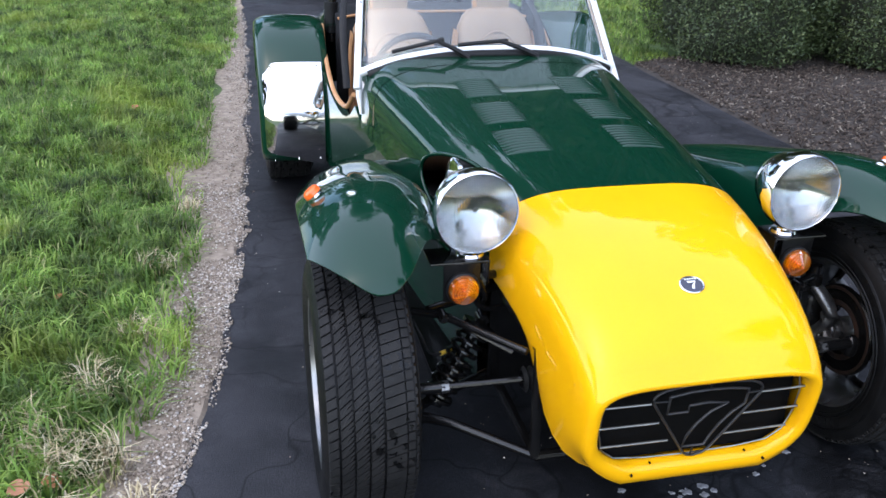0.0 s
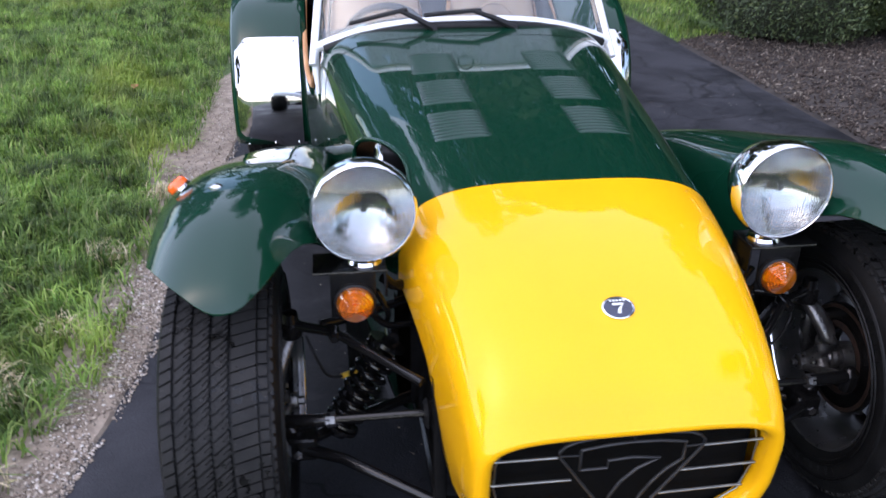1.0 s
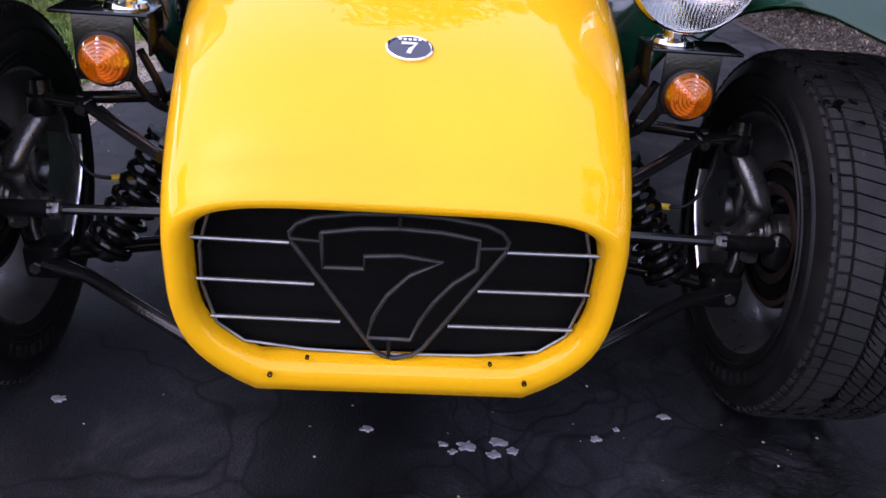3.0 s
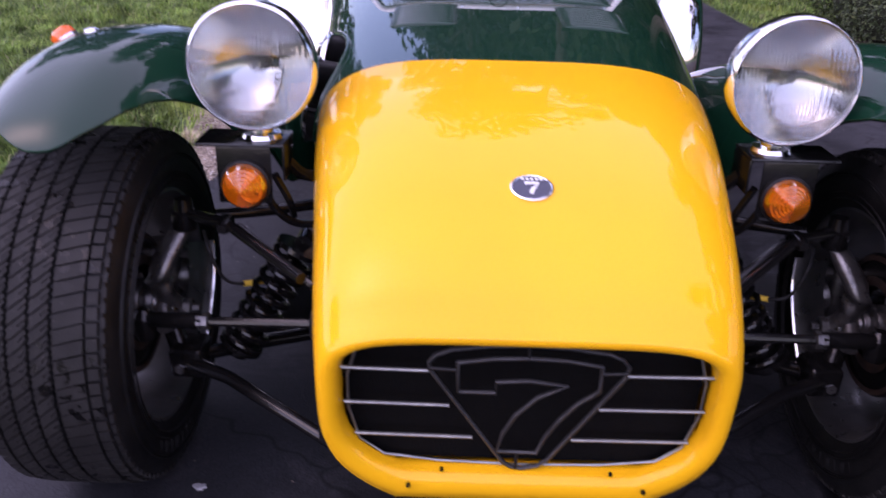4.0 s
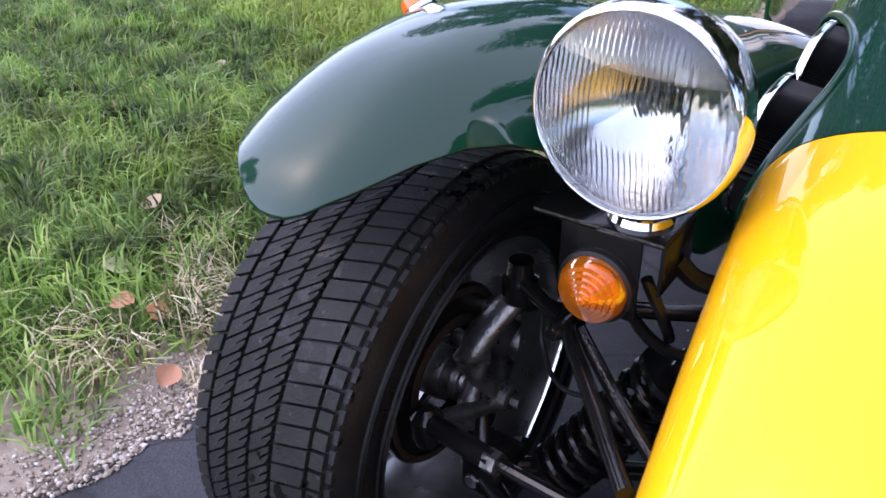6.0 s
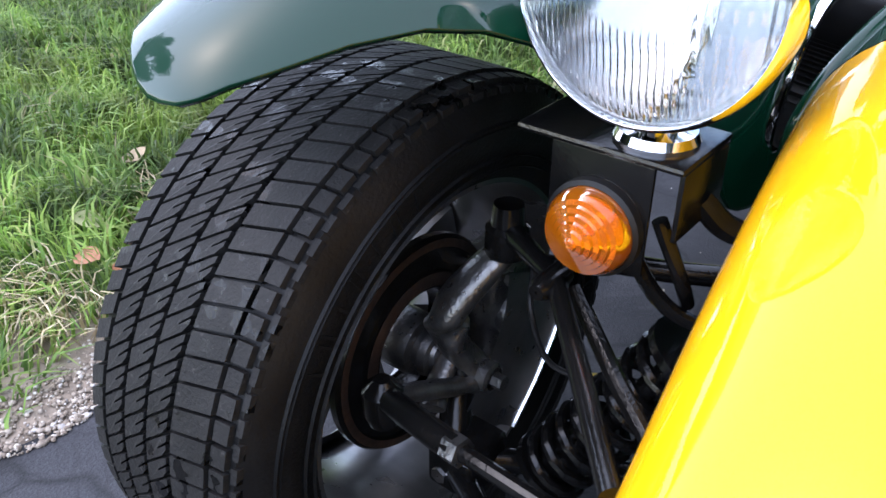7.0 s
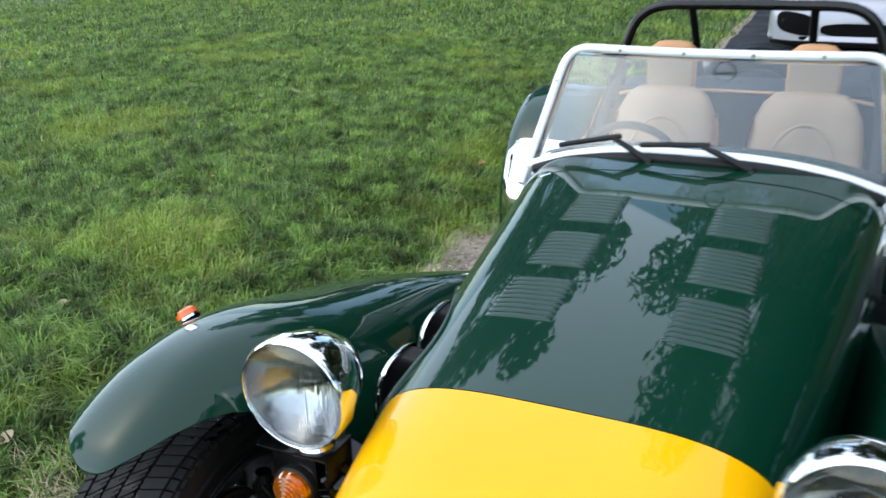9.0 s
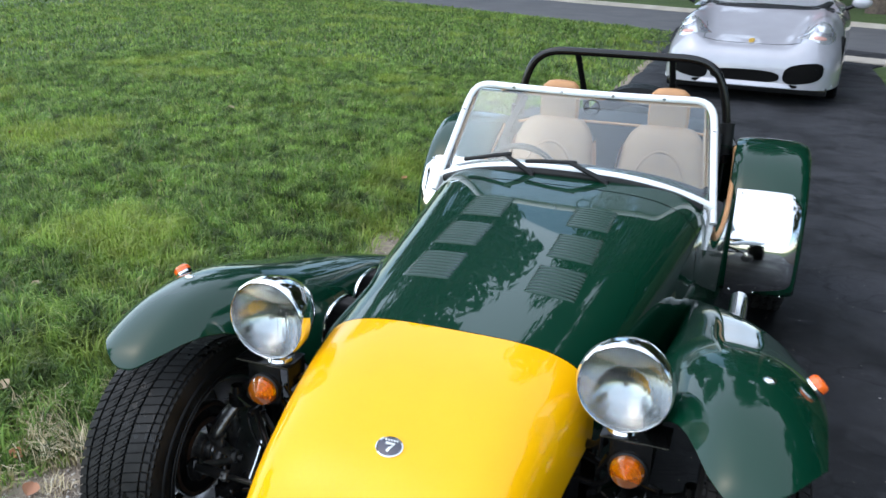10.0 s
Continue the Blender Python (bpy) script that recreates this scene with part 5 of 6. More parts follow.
patch("hood_shield", egg(0.0, 0.60, 0.030, 0.036, 0.0, 0.8), surface("gold_enamel", (0.70, 0.42, 0.06), (0.8, 0.5, 0.1), 30, 0.3, 0.5), other, "small gold shield", SLOPE, 0.006, 0.003)
part("hood_seam", tube([tuple(on_shell(x, z, SLOPE, 0.001)) for x, z in [(-0.52, 0.86), (-0.50, 0.78), (-0.485, 0.68), (-0.475, 0.565)] + [(x, 0.545 + 0.03 * abs(x / 0.46) ** 3) for x in np.linspace(-0.46, 0.46, 15)] + [(0.475, 0.565), (0.485, 0.68), (0.50, 0.78), (0.52, 0.86)]], 0.0028, 6), DARKIN, other)
cab = []
for y, w, z in ((1.28, 0.70, 0.895), (1.50, 0.68, 1.03), (1.75, 0.63, 1.19), (2.0, 0.60, 1.265), (2.4, 0.58, 1.285), (2.9, 0.57, 1.22), (3.5, 0.55, 1.02), (3.9, 0.5, 0.90)):
    cab.append([(FX - w - 0.10, FY + y, 0.86), (FX - w, FY + y, z - 0.06 if z > 0.95 else z - 0.008), (FX - w * 0.8, FY + y - 0.02, z - 0.006), (FX, FY + y - 0.05, z + 0.01), (FX + w * 0.8, FY + y - 0.02, z - 0.006), (FX + w, FY + y, z - 0.06 if z > 0.95 else z - 0.008), (FX + w + 0.10, FY + y, 0.86)])
ws = part("windscreen", loft(cab[:4]), THINGLASS, other, "raked windscreen")
ws.visible_shadow = False
part("roof", loft(cab[3:]), SILVER, other, smooth=60)
part("dashboard", block(FX - 0.66, FX + 0.66, FY + 1.35, FY + 1.75, 0.80, 0.90, 0.03), DARKIN, other)
part("cowl", loft([[(FX + x, FY + y + 0.09 * (x / 0.7) ** 2, z - 0.03 * (x / 0.7) ** 2) for x in np.linspace(-0.72, 0.72, 17)] for y, z in ((1.20, 0.885), (1.22, 0.902), (1.30, 0.915), (1.34, 0.905))]), DARKIN, other, "black windscreen cowl", smooth=60)
other.rotation_euler = (0, 0, radians(-5))


# ---- planting, loose ground cover ----
rng = np.random.default_rng(7)


def scatter_mesh(name, verts, faces, mat, label, category, smooth=0.0, kind="stuff"):
    me = bpy.data.meshes.new(name)
    verts = np.asarray(verts, dtype=np.float32)
    faces = np.asarray(faces, dtype=np.int32)
    me.vertices.add(len(verts))
    me.vertices.foreach_set("co", verts.ravel())
    k = faces.shape[1]
    me.loops.add(faces.size)
    me.loops.foreach_set("vertex_index", faces.ravel())
    me.polygons.add(len(faces))
    me.polygons.foreach_set("loop_start", np.arange(0, faces.size, k, dtype=np.int32))
    me.update(calc_edges=True)
    me.validate()
    if smooth:
        me.shade_smooth()
    me.materials.append(mat)
    return tagged(new(name, me), label, category, kind=kind)


def blades(x, y, z, length, width, lean):
    """Bent grass blades as five-point strips. All arguments are arrays."""
    n = len(x)
    a = rng.uniform(0, 2 * math.pi, n)
    flow = np.array([9.0 * fbm(p, q, 2.6, 3.0) for p, q in zip(x, y)])
    b = np.where(rng.random(n) < 0.75, flow + rng.normal(0, 0.8, n), a + math.pi / 2)
    a = b + math.pi / 2 + rng.normal(0, 0.5, n)
    sx, sy = np.cos(a) * width / 2, np.sin(a) * width / 2
    dx, dy = np.cos(b), np.sin(b)
    base = np.stack([x, y, z], 1)
    side = np.stack([sx, sy, np.zeros(n)], 1)
    m = base + np.stack([dx * lean * length * 0.30, dy * lean * length * 0.30, length * 0.62 * (1 - 0.25 * lean)], 1)
    tip = base + np.stack([dx * lean * length * 0.95, dy * lean * length * 0.95, length * (1 - 0.55 * lean)], 1)
    v = np.stack([base - side, base + side, m + side * 0.8, m - side * 0.8, tip], 1).reshape(-1, 3)
    i = np.arange(n)[:, None] * 5
    f = np.concatenate([i + np.array([[0, 1, 2]]), i + np.array([[0, 2, 3]]), i + np.array([[3, 2, 4]])], 1).reshape(-1, 3)
    return v, f


def soil_np(x, y):
    return np.array([soil(a, b) for a, b in zip(x, y)])


def grass_mat(name, far=False):
    m, nt, b = nodes_of(name)
    g = nt.nodes.new("ShaderNodeNewGeometry")
    rnd = ramp(nt, g.outputs["Random Per Island"], [(0.0, (0.088, 0.176, 0.042)), (0.45, (0.166, 0.280, 0.066)), (0.8, (0.262, 0.385, 0.098)), (0.95, (0.29, 0.38, 0.13)), (1.0, (0.44, 0.39, 0.24))])
    # Noise painting the dark shade between grass clumps into the blade colour.
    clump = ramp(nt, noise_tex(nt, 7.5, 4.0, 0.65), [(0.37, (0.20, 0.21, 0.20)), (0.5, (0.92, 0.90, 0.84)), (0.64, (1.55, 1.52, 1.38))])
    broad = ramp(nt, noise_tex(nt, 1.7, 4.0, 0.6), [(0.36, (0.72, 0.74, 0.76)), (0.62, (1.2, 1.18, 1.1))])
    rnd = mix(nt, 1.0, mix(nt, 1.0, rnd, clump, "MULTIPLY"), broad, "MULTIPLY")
    # Paler patches of grass, which also paint sun dapples as yellower blades.
    patch = noise_tex(nt, 1.05, 3.0, 0.55)
    fac = ramp(nt, patch, [(0.55, (0, 0, 0)), (0.64, (0.55, 0.55, 0.55))])
    light = ramp(nt, g.outputs["Random Per Island"], [(0.0, (0.27, 0.37, 0.05)), (1.0, (0.50, 0.57, 0.12))])
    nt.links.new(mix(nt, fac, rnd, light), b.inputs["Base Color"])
    b.inputs["Roughness"].default_value = 0.5
    b.inputs["Specular IOR Level"].default_value = 0.35
    tr = nt.nodes.new("ShaderNodeBsdfTranslucent")
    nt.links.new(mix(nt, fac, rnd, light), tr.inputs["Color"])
    ms = nt.nodes.new("ShaderNodeMixShader")
    ms.inputs[0].default_value = 0.45
    nt.links.new(b.outputs[0], ms.inputs[1])
    nt.links.new(tr.outputs[0], ms.inputs[2])
    nt.links.new(ms.outputs[0], nt.nodes["Material Output"].inputs["Surface"])
    return m


GRASS = grass_mat("grass_blades")


def lawn(n, x0, x1, y0, y1, length, width, keep):
    x = rng.uniform(x0, x1, n)
    y = rng.uniform(y0, y1, n)
    ok = np.array([keep(a, b) for a, b in zip(x, y)])
    x, y = x[ok], y[ok]
    n = len(x)
    clump = np.array([fbm(a, b, 2.2, 11.0) for a, b in zip(x, y)])
    ln = length * rng.uniform(0.55, 1.25, n) * (1.0 + 0.55 * clump)
    return blades(x, y, soil_np(x, y) - 0.004, np.maximum(ln, 0.02), width * rng.uniform(0.6, 1.25, n), rng.uniform(0.3, 1.15, n))


def lawn_side(x, y):
    """Grass begins raggedly past the gravel."""
    e = edge_left(y) - strip_width(y) - 0.02
    gap = e - x
    if y > road_mid(x) - 0.1 or x > edge_left(y) - 0.01:
        return False
    if gap < 0.0:
        return rng.random() < 0.85 * max(0.0, min(1.0, 3.0 * (1.3 * fbm(x, y, 3.4, 41.0) + min(0.08, max(-0.06, 0.14 * (y - 0.7))) + 1.8 * gap)))
    bare = fbm(x, y, 1.1, 21.0)
    if gap < 0.55 and bare > 0.16 + 0.5 * gap:
        return rng.random() < 0.25
    return gap > 0.30 or rng.random() < 0.5 + gap * 2.2


parts_ = [lawn(95000, -3.3, -1.05, -0.9, 4.6, 0.098, 0.0062, lawn_side),
          lawn(120000, -7.0, -3.3, -0.5, 8.0, 0.085, 0.0075, lawn_side),
          lawn(45000, -3.3, -0.9, 4.6, 8.0, 0.085, 0.0075, lawn_side),
          lawn(85000, -13.0, -0.8, 8.0, 19.5, 0.10, 0.015, lambda x, y: lawn_side(x, y) and y < road_mid(x) - 0.1),
          lawn(18000, -24.0, -13.0, 5.0, 22.0, 0.11, 0.03, lawn_side),
          lawn(26000, -13.0, -7.0, 1.0, 8.0, 0.09, 0.015, lawn_side)]
vv, ff, k = [], [], 0
for v, f in parts_:
    vv.append(v)
    ff.append(f + k)
    k += len(v)
scatter_mesh("lawn_grass", np.concatenate(vv), np.concatenate(ff), GRASS, "mixed green lawn grass with paler patches, sun dapples and clump shade painted in", "grass")

v, f = lawn(38000, 2.0, 5.5, 4.35, 10.5, 0.08, 0.008, lambda x, y: y > 4.40 + 0.1 * fbm(x, 0, 2.0) and x > 2.08 and (y > 5.2 or x < 2.5))
scatter_mesh("verge_grass", v, f, GRASS, "green lawn grass beyond the mulch bed", "grass")


# dry tufts and fallen leaves
STRAW = island_mat("straw", [(0.0, (0.40, 0.32, 0.18)), (0.6, (0.55, 0.46, 0.29)), (1.0, (0.62, 0.55, 0.40))], 0.7, 0.0)


def tuft(cx, cy, r, n, ln):
    a = rng.uniform(0, 2 * math.pi, n)
    d = r * np.sqrt(rng.uniform(0, 1, n))
    x, y = cx + d * np.cos(a), cy + d * np.sin(a)
    v, f = blades(x, y, soil_np(x, y) + 0.004, ln * rng.uniform(0.5, 1.2, n), np.full(n, 0.0036), rng.uniform(0.35, 1.0, n))
    o = scatter_mesh("dry_grass_tuft", v, f, STRAW, "dry straw-coloured grass tuft at the gravel edge", "grass", kind="thing")
    del o["kind"]
    o["group"] = "dry tufts along the gravel"


for cx, cy, r, n, ln in ((-1.27, 0.20, 0.10, 260, 0.11), (-1.28, 0.55, 0.08, 160, 0.09), (-1.34, -0.02, 0.10, 220, 0.10), (-1.22, 0.85, 0.06, 90, 0.08), (-1.20, 1.35, 0.07, 110, 0.08), (-1.42, 0.30, 0.09, 160, 0.09), (-1.14, 0.06, 0.04, 60, 0.06), (-1.12, 1.9, 0.05, 80, 0.07)):
    tuft(cx, cy, r, n, ln)

LEAFS = [surface("fallen_leaf_a", (0.30, 0.11, 0.05), (0.42, 0.18, 0.08), 60, 0.7), surface("fallen_leaf_b", (0.26, 0.19, 0.11), (0.38, 0.29, 0.18), 60, 0.7), surface("fallen_leaf_c", (0.30, 0.13, 0.07), (0.42, 0.20, 0.11), 60, 0.7),
         surface("fallen_leaf_d", (0.30, 0.32, 0.14), (0.42, 0.42, 0.22), 60, 0.7)]
LEAF_WORDS = ["curled red-brown fallen leaf on the grass", "dry tan fallen leaf on the grass", "orange-brown fallen leaf on the grass", "pale yellow-green fallen leaf on the grass"]


def leaf_mesh(mat, seed):
    r = random.Random(seed)
    rings = []
    curl = r.uniform(0.3, 0.9)
    for i in range(7):
        t = i / 6
        w = 0.46 * math.sin(math.pi * min(1, t * 0.93 + 0.05)) ** 0.8
        rings.append([(w * u, t - 0.5, curl * 0.22 * (u * u * w * 2) + 0.18 * curl * (t - 0.5) ** 2 + r.uniform(-0.02, 0.02)) for u in (-1, -0.5, 0, 0.5, 1)])
    me = bpy.data.meshes.new("fallen_leaf")
    g = loft(rings)
    me.from_pydata(g[0], [], g[1])
    return finish(me, mat, 60)


leaf_meshes = [leaf_mesh(m, i) for i, m in enumerate(LEAFS)]
spots = [(-1.39, 0.09, 0.05, 2), (-1.18, 0.02, 0.05, 2), (-1.58, 0.32, 0.06, 1), (-1.88, 1.99, 0.07, 1), (-1.33, 0.12, 0.045, 0), (-1.48, 0.15, 0.06, 3)]
lr = random.Random(4)
for k in range(34):
    spots.append((lr.uniform(-4.8, -1.45), lr.uniform(-0.2, 6.0), lr.uniform(0.03, 0.06), lr.choice((0, 0, 1, 2, 3))))
for x, y, sz, kind in spots:
    ob = new("fallen_leaf", leaf_meshes[kind])
    ob.matrix_basis = pose(x, y, soil(x, y) + 0.022 + 0.02 * lr.random(), lr.uniform(-25, 25), lr.uniform(-25, 25), lr.uniform(0, 360)) @ Matrix.Diagonal((sz, sz, sz, 1))
    tagged(ob, LEAF_WORDS[kind], "leaf", "fallen leaves on the lawn")

# gravel stones
ICO = bmesh.new()
bmesh.ops.create_icosphere(ICO, subdivisions=1, radius=1.0)
ico_v = np.array([v.co[:] for v in ICO.verts])
ICO.verts.index_update()
ico_f = np.array([[v.index for v in f.verts] for f in ICO.faces])
ICO.free()


def stones(x, y, z, size):
    n = len(x)
    sc = size[:, None, None] * rng.uniform(0.55, 1.25, (n, 1, 3)) * np.array([1, 1, 0.7])
    jitter = rng.uniform(0.75, 1.2, (n, len(ico_v), 1))
    a = rng.uniform(0, 2 * math.pi, n)
    v = ico_v[None] * sc * jitter
    c, s_ = np.cos(a)[:, None], np.sin(a)[:, None]
    v = np.stack([v[..., 0] * c - v[..., 1] * s_, v[..., 0] * s_ + v[..., 1] * c, v[..., 2]], 2)
    v = v + np.stack([x, y, z], 1)[:, None, :]
    f = ico_f[None] + (np.arange(n) * len(ico_v))[:, None, None]
    return v.reshape(-1, 3), f.reshape(-1, 3)


n = 34000
y = rng.uniform(-1.0, 7.0, n)
y = np.where(rng.random(n) < 0.6, rng.uniform(-0.8, 2.2, n), y)
u = rng.beta(1.2, 1.3, n)
x = np.array([edge_left(b) + 0.03 - (strip_width(b) + 0.06) * a ** 1.4 for a, b in zip(u, y)])
z = np.array([max(-0.004, soil(a, b)) + 0.002 for a, b in zip(x, y)])
dense = np.array([0.72 + 1.1 * fbm(a, b, 4.5, 61.0) for a, b in zip(x, y)])
some = rng.random(n) < dense
x, y, z, n = x[some], y[some], z[some], int(some.sum())
v, f = stones(x, y, z, 0.0014 + 0.0046 * rng.random(n) ** 2.6)
scatter_mesh("gravel", v, f, GRAVEL, "loose pale gravel along the lawn edge", "gravel")

# specks and paint splashes on the asphalt
SPLASH = surface("pale_splash", (0.12, 0.12, 0.125), (0.34, 0.34, 0.35), 90, 0.8, bump_by=0.4)
sr = random.Random(9)
for cx, cy, r in ((0.122, -0.152, 0.016), (0.171, -0.140, 0.014), (-0.027, -0.118, 0.011), (0.085, -0.149, 0.008), (0.447, -0.062, 0.010), (0.322, -0.125, 0.009), (0.16, -0.17, 0.012), (0.19, -0.16, 0.010), (0.10, -0.165, 0.007), (0.36, -0.10, 0.006), (-0.50, -0.07, 0.012)):
    pts = []
    for k in range(14):
        a = 2 * math.pi * k / 14
        rr = r * sr.uniform(0.55, 1.25)
        pts.append((cx + rr * math.cos(a), cy + rr * 0.8 * math.sin(a)))
    tagged(part("paint_splash", loft([[(px, py, 0.0) for px, py in pts], [(cx + (px - cx) * 0.9, cy + (py - cy) * 0.9, 0.0025) for px, py in pts]], True, False, True), SPLASH), "small pale paint splash on the asphalt", "splash", "paint splashes on the drive")
n = 700
x, y = rng.uniform(-0.9, 2.0, n), rng.uniform(-0.6, 3.5, n)
v, f = stones(x, y, np.full(n, 0.0), rng.uniform(0.001, 0.0032, n))
scatter_mesh("grit", v, f, GRAVEL, "scattered pale grit on the drive", "grit")

# mulch bed
bed = []
for y in np.linspace(-3, 4.4, 60):
    l = 2.055 + 0.02 * fbm(9, y, 1.5)
    bed.append([(l - 0.02, y, -0.015), (l + 0.03, y, 0.008), (l + 0.2, y, 0.03 + 0.01 * fbm(2, y, 3)), (l + 1.2, y, 0.05 + 0.012 * fbm(5, y, 3)), (l + 4.5, y, 0.06), (l + 4.6, y, -0.03)])
tagged(part("mulch_bed", loft(bed), MULCHBED), "brown bark mulch bed beside the drive", "bed", kind="structure")
n = 24000
x, y = 2.06 + 2.6 * rng.random(n) ** 1.1, rng.uniform(1.3, 4.42, n)
ch, cf = block(-1, 1, -0.3, 0.3, -0.16, 0.16, 0)
ch, cf = np.array(ch), np.array(cf)
a, b = rng.uniform(0, 2 * math.pi, n), rng.normal(0, 0.6, n)
sz = 0.004 + 0.013 * rng.random(n) ** 1.8
lv = ch[None] * sz[:, None, None]
lx = lv[..., 0] * np.cos(b)[:, None] - lv[..., 2] * np.sin(b)[:, None]
lz = lv[..., 0] * np.sin(b)[:, None] + lv[..., 2] * np.cos(b)[:, None]
wx = lx * np.cos(a)[:, None] - lv[..., 1] * np.sin(a)[:, None]
wy = lx * np.sin(a)[:, None] + lv[..., 1] * np.cos(a)[:, None]
bz = np.minimum(0.052, 0.012 + 0.12 * np.maximum(0.0, x - 2.06))
v = np.stack([wx + x[:, None], wy + y[:, None], lz + bz[:, None]], 2).reshape(-1, 3)
f = (cf[None] + (np.arange(n) * 8)[:, None, None]).reshape(-1, 4)
scatter_mesh("mulch", v, f, MULCH, "loose bark mulch chips", "mulch")


def leaf_cloud(points, normals, size, rnd):
    """Small folded leaves at points, roughly facing along normals."""
    n = len(points)
    t = rnd.normal(0, 1, (n, 3))
    nn = normals + 0.7 * rnd.normal(0, 1, (n, 3))
    nn /= np.linalg.norm(nn, axis=1, keepdims=True)
    t -= nn * (t * nn).sum(1, keepdims=True)
    t /= np.linalg.norm(t, axis=1, keepdims=True)
    b = np.cross(nn, t)
    s_ = (size * rnd.uniform(0.6, 1.3, n))[:, None]
    p = points
    v = np.stack([p - t * s_, p + b * s_ * 0.45 + nn * s_ * 0.15, p + t * s_, p - b * s_ * 0.45 + nn * s_ * 0.15], 1).reshape(-1, 3)
    i = np.arange(n)[:, None] * 4
    f = np.concatenate([i + np.array([[0, 1, 2]]), i + np.array([[0, 2, 3]])], 1).reshape(-1, 3)
    return v, f


def bush(cx, cy, rx, ry, h, seed):
    r = np.random.default_rng(seed)
    th = thing("bush", cx, cy, 0.0, "dense clipped dark green evergreen bush in the mulch bed", "bush", "bushes in the mulch bed")
    n = 40000
    a = r.uniform(0, 2 * math.pi, n)
    c = r.uniform(0.02, 1, n) ** 0.8
    prof = np.sqrt(np.maximum(0.0, 1 - np.abs(c * 2 - 0.9).clip(0, 1.1) ** 3 / 1.4))
    d = 1.0 - 0.22 * r.random(n) ** 2
    lump = np.array([fbm(math.cos(p) * 2, math.sin(p) * 2 + q * 2.4, 1.6, seed * 1.7) for p, q in zip(a, c)])
    d = d * (1 + 0.20 * lump + 0.05 * r.normal(0, 1, n) * (r.random(n) < 0.12))
    pts = np.stack([cx + rx * prof * d * np.cos(a), cy + ry * prof * d * np.sin(a), 0.03 + h * c * (0.96 + 0.06 * lump)], 1)
    nrm = np.stack([np.cos(a), np.sin(a), (c - 0.4)], 1)
    v, f = leaf_cloud(pts, nrm, 0.0135, r)
    ob = scatter_mesh("foliage", v, f, BUSH, "", "", kind="")
    ob.parent = th
    ob.matrix_parent_inverse = WORLD[th].inverted()
    # Solid dark core, its colour holding the shade inside the bush.
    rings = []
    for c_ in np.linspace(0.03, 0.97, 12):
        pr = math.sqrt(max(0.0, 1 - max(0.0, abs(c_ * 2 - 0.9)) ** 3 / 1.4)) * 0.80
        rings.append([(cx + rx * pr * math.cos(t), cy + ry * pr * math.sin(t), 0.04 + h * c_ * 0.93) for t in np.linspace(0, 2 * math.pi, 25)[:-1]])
    part("shade_core", loft(rings, True, True, True), surface("bush_inner_shade", (0.012, 0.016, 0.008), (0.03, 0.035, 0.016), 30, 0.9, 0.0, 0.9, 40), th)
    for k in range(5):
        x, y = cx + 0.25 * rx * math.cos(k * 1.3), cy + 0.25 * ry * math.sin(k * 1.3)
        part("stem", tube([(x, y, 0.0), (x + 0.05, y, 0.4)], [0.02, 0.012], 8), BARK, th)


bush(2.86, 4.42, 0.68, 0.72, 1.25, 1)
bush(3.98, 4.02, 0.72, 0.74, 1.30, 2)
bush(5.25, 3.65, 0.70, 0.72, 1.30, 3)


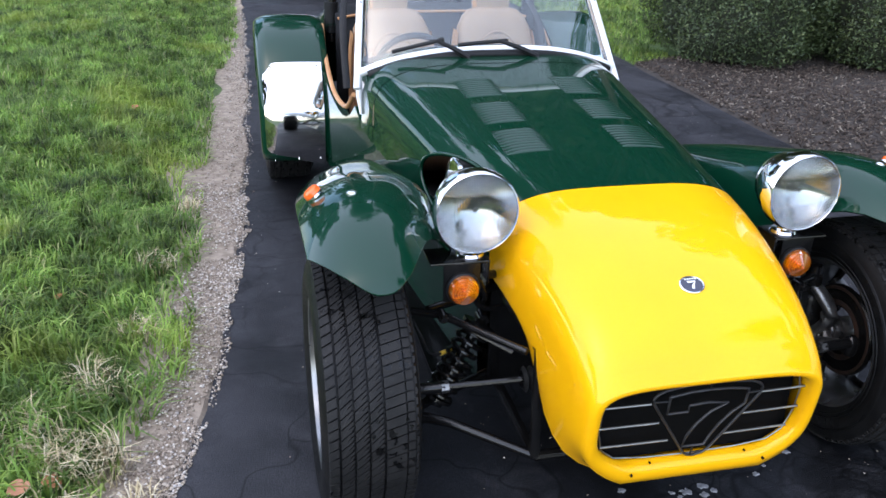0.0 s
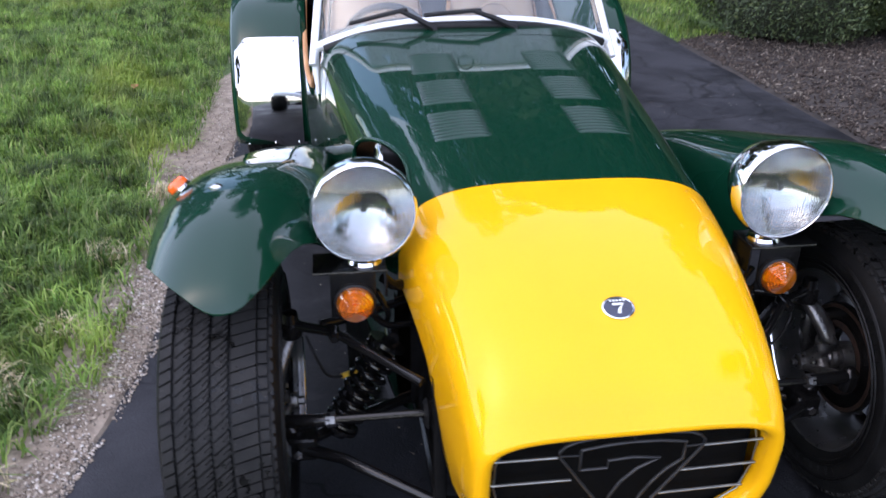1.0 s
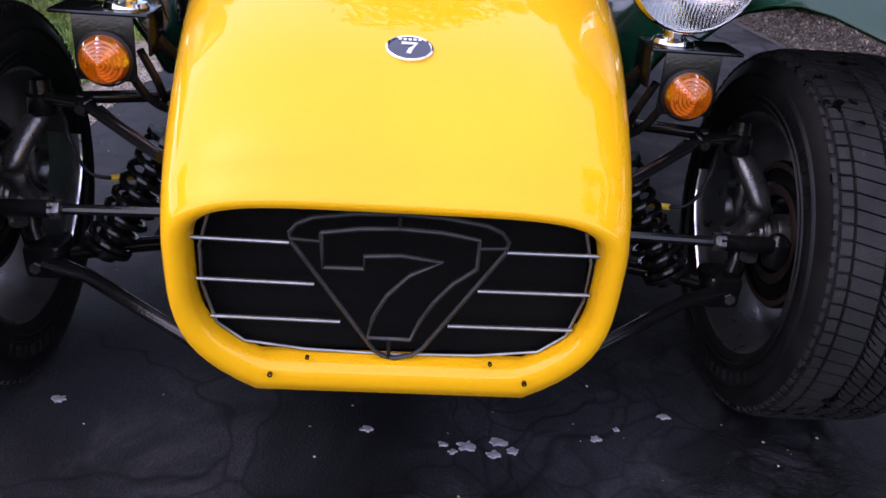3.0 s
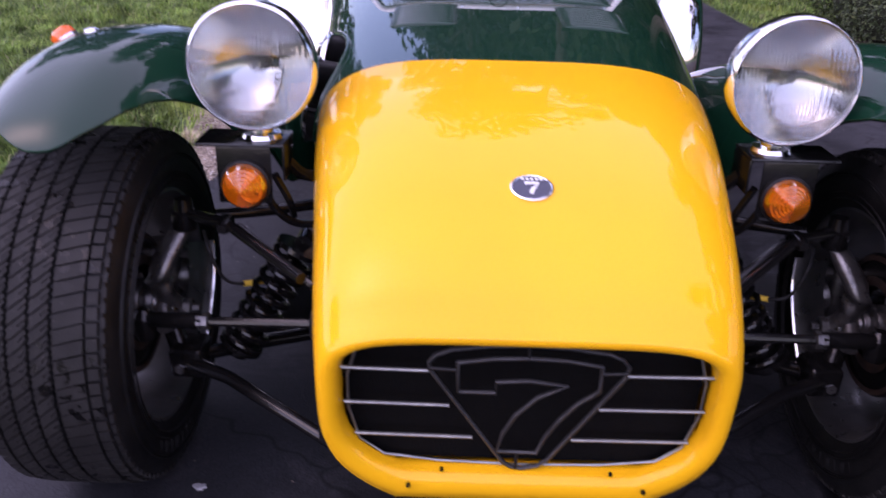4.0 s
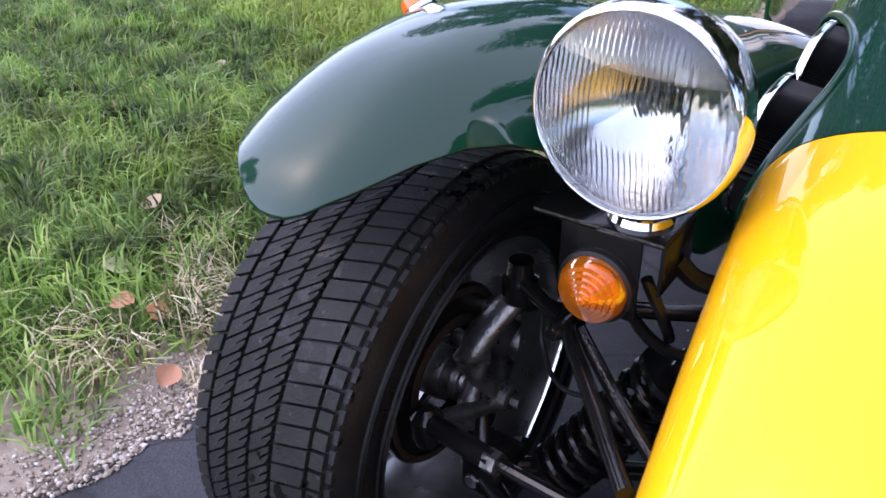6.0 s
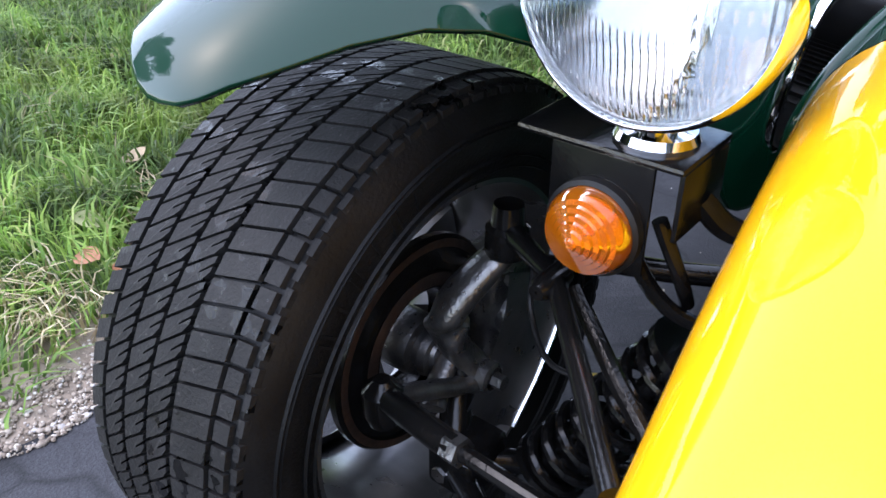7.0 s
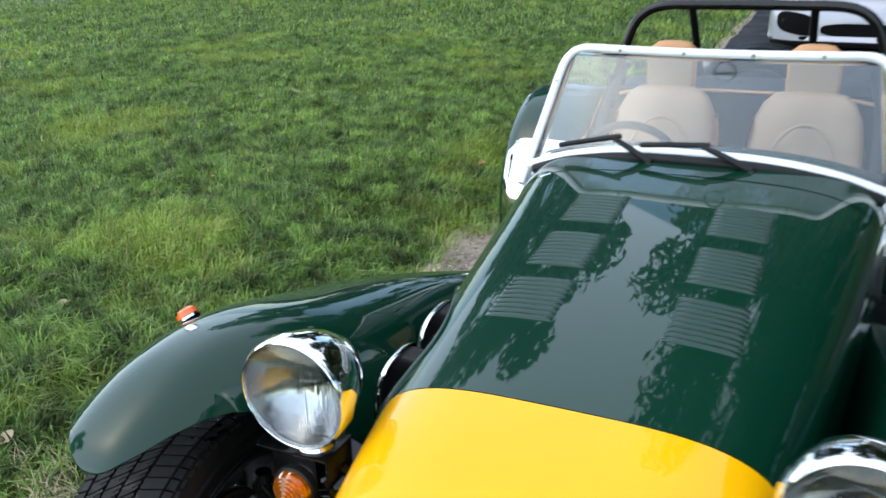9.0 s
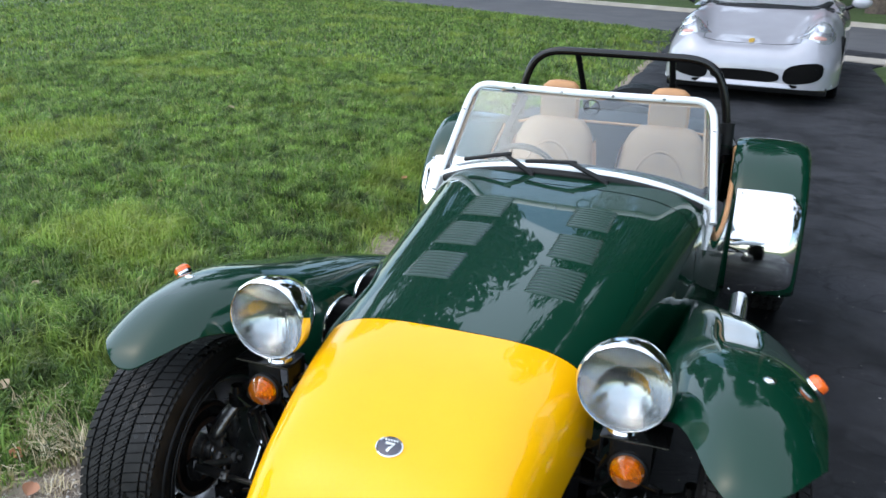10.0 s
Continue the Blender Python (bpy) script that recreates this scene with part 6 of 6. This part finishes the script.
# broad trees round the garden and across the street
def tree(seed, h, spread):
    r = np.random.default_rng(seed)
    rr = random.Random(seed)
    th = thing("tree", 0, 0, 0, "tall leafy deciduous tree round the garden", "tree", "trees round the garden")
    part("trunk", tube(smooth_path([(0, 0, -0.1), (0.1, 0.05, h * 0.25), (-0.05, 0.1, h * 0.5), (0.1, 0, h * 0.85)]), [0.34 * (1 - 0.8 * k / 24) for k in range(25)], 10), BARK, th)
    pts, nrm = [], []
    for k in range(26):
        t = rr.uniform(0.30, 0.95)
        a = rr.uniform(0, 2 * math.pi)
        ext = spread * (0.35 + 0.65 * math.sin(math.pi * min(1, (t - 0.2) / 0.85))) * rr.uniform(0.45, 1.0)
        c = Vector((ext * math.cos(a), ext * math.sin(a), h * t + 0.15 * ext))
        part("limb", tube([(0, 0, h * t * 0.75), (c.x * 0.5, c.y * 0.5, h * t * 0.9), tuple(c)], [0.10, 0.06, 0.02], 6), BARK, th)
        m = 420
        p = r.normal(0, 1, (m, 3))
        p /= np.linalg.norm(p, axis=1, keepdims=True)
        nrm.append(p.copy())
        p *= (r.random((m, 1)) ** 0.45) * np.array([1.0, 1.0, 0.62]) * spread * rr.uniform(0.26, 0.42)
        pts.append(p + np.array(c))
    v, f = leaf_cloud(np.concatenate(pts), np.concatenate(nrm), 0.30, r)
    ob = scatter_mesh("crown", v, f, CROWN, "", "", kind="")
    ob.parent = th
    ob.matrix_parent_inverse = WORLD[th].inverted()
    return th


first = [tree(31, 20.0, 6.2), tree(32, 24.0, 7.0), tree(33, 17.0, 5.6)]
places = [(-16, 33), (0.5, 28), (9, 24), (17, 22), (24, 9), (2.5, 38), (20, -8), (14, 33), (-24, -7), (29, 20), (3.5, 25), (-15, 28.5), (19, 4), (17, 15), (11, 20), (20, 27), (25, 15), (6, 32)]
for k, (x, y) in enumerate(places):
    m = pose(x, y, soil(x, y), 0, 0, 77 * k) @ Matrix.Scale(1.32 if x == -15 else 0.95 + 0.09 * (k % 4), 4)
    if k < 3:
        first[k].matrix_basis = m
    else:
        c = copy_thing(first[k % 3], m)
        c.scale = m.to_scale()


# dark undergrowth of the woods across the street and beside the garden
wr = np.random.default_rng(77)
n = 18000
t = wr.random(n)
wx = np.where(t < 0.36, wr.uniform(-46, 46, n), np.where(t < 0.62, wr.uniform(7, 34, n), np.where(t < 0.82, wr.uniform(-33, -27, n), wr.uniform(26, 32, n))))
wy = np.where(t < 0.36, 33 + wr.uniform(0, 6, n), np.where(t < 0.62, 27 + wr.uniform(0, 5, n) - 0.2 * wx, wr.uniform(-10, 38, n)))
wz = 0.1 + np.where(wx < -19, 3.0, 9.5) * wr.random(n) ** 1.3 * (0.75 + 0.25 * np.sin(wx * 0.7 + wy * 0.5))
v, f = leaf_cloud(np.stack([wx, wy, wz], 1), np.tile(np.array([[0.0, -1.0, 0.3]]), (n, 1)), 0.62, wr)
scatter_mesh("undergrowth", v, f, CROWN, "dense dark green undergrowth of the woods round the garden", "woods")
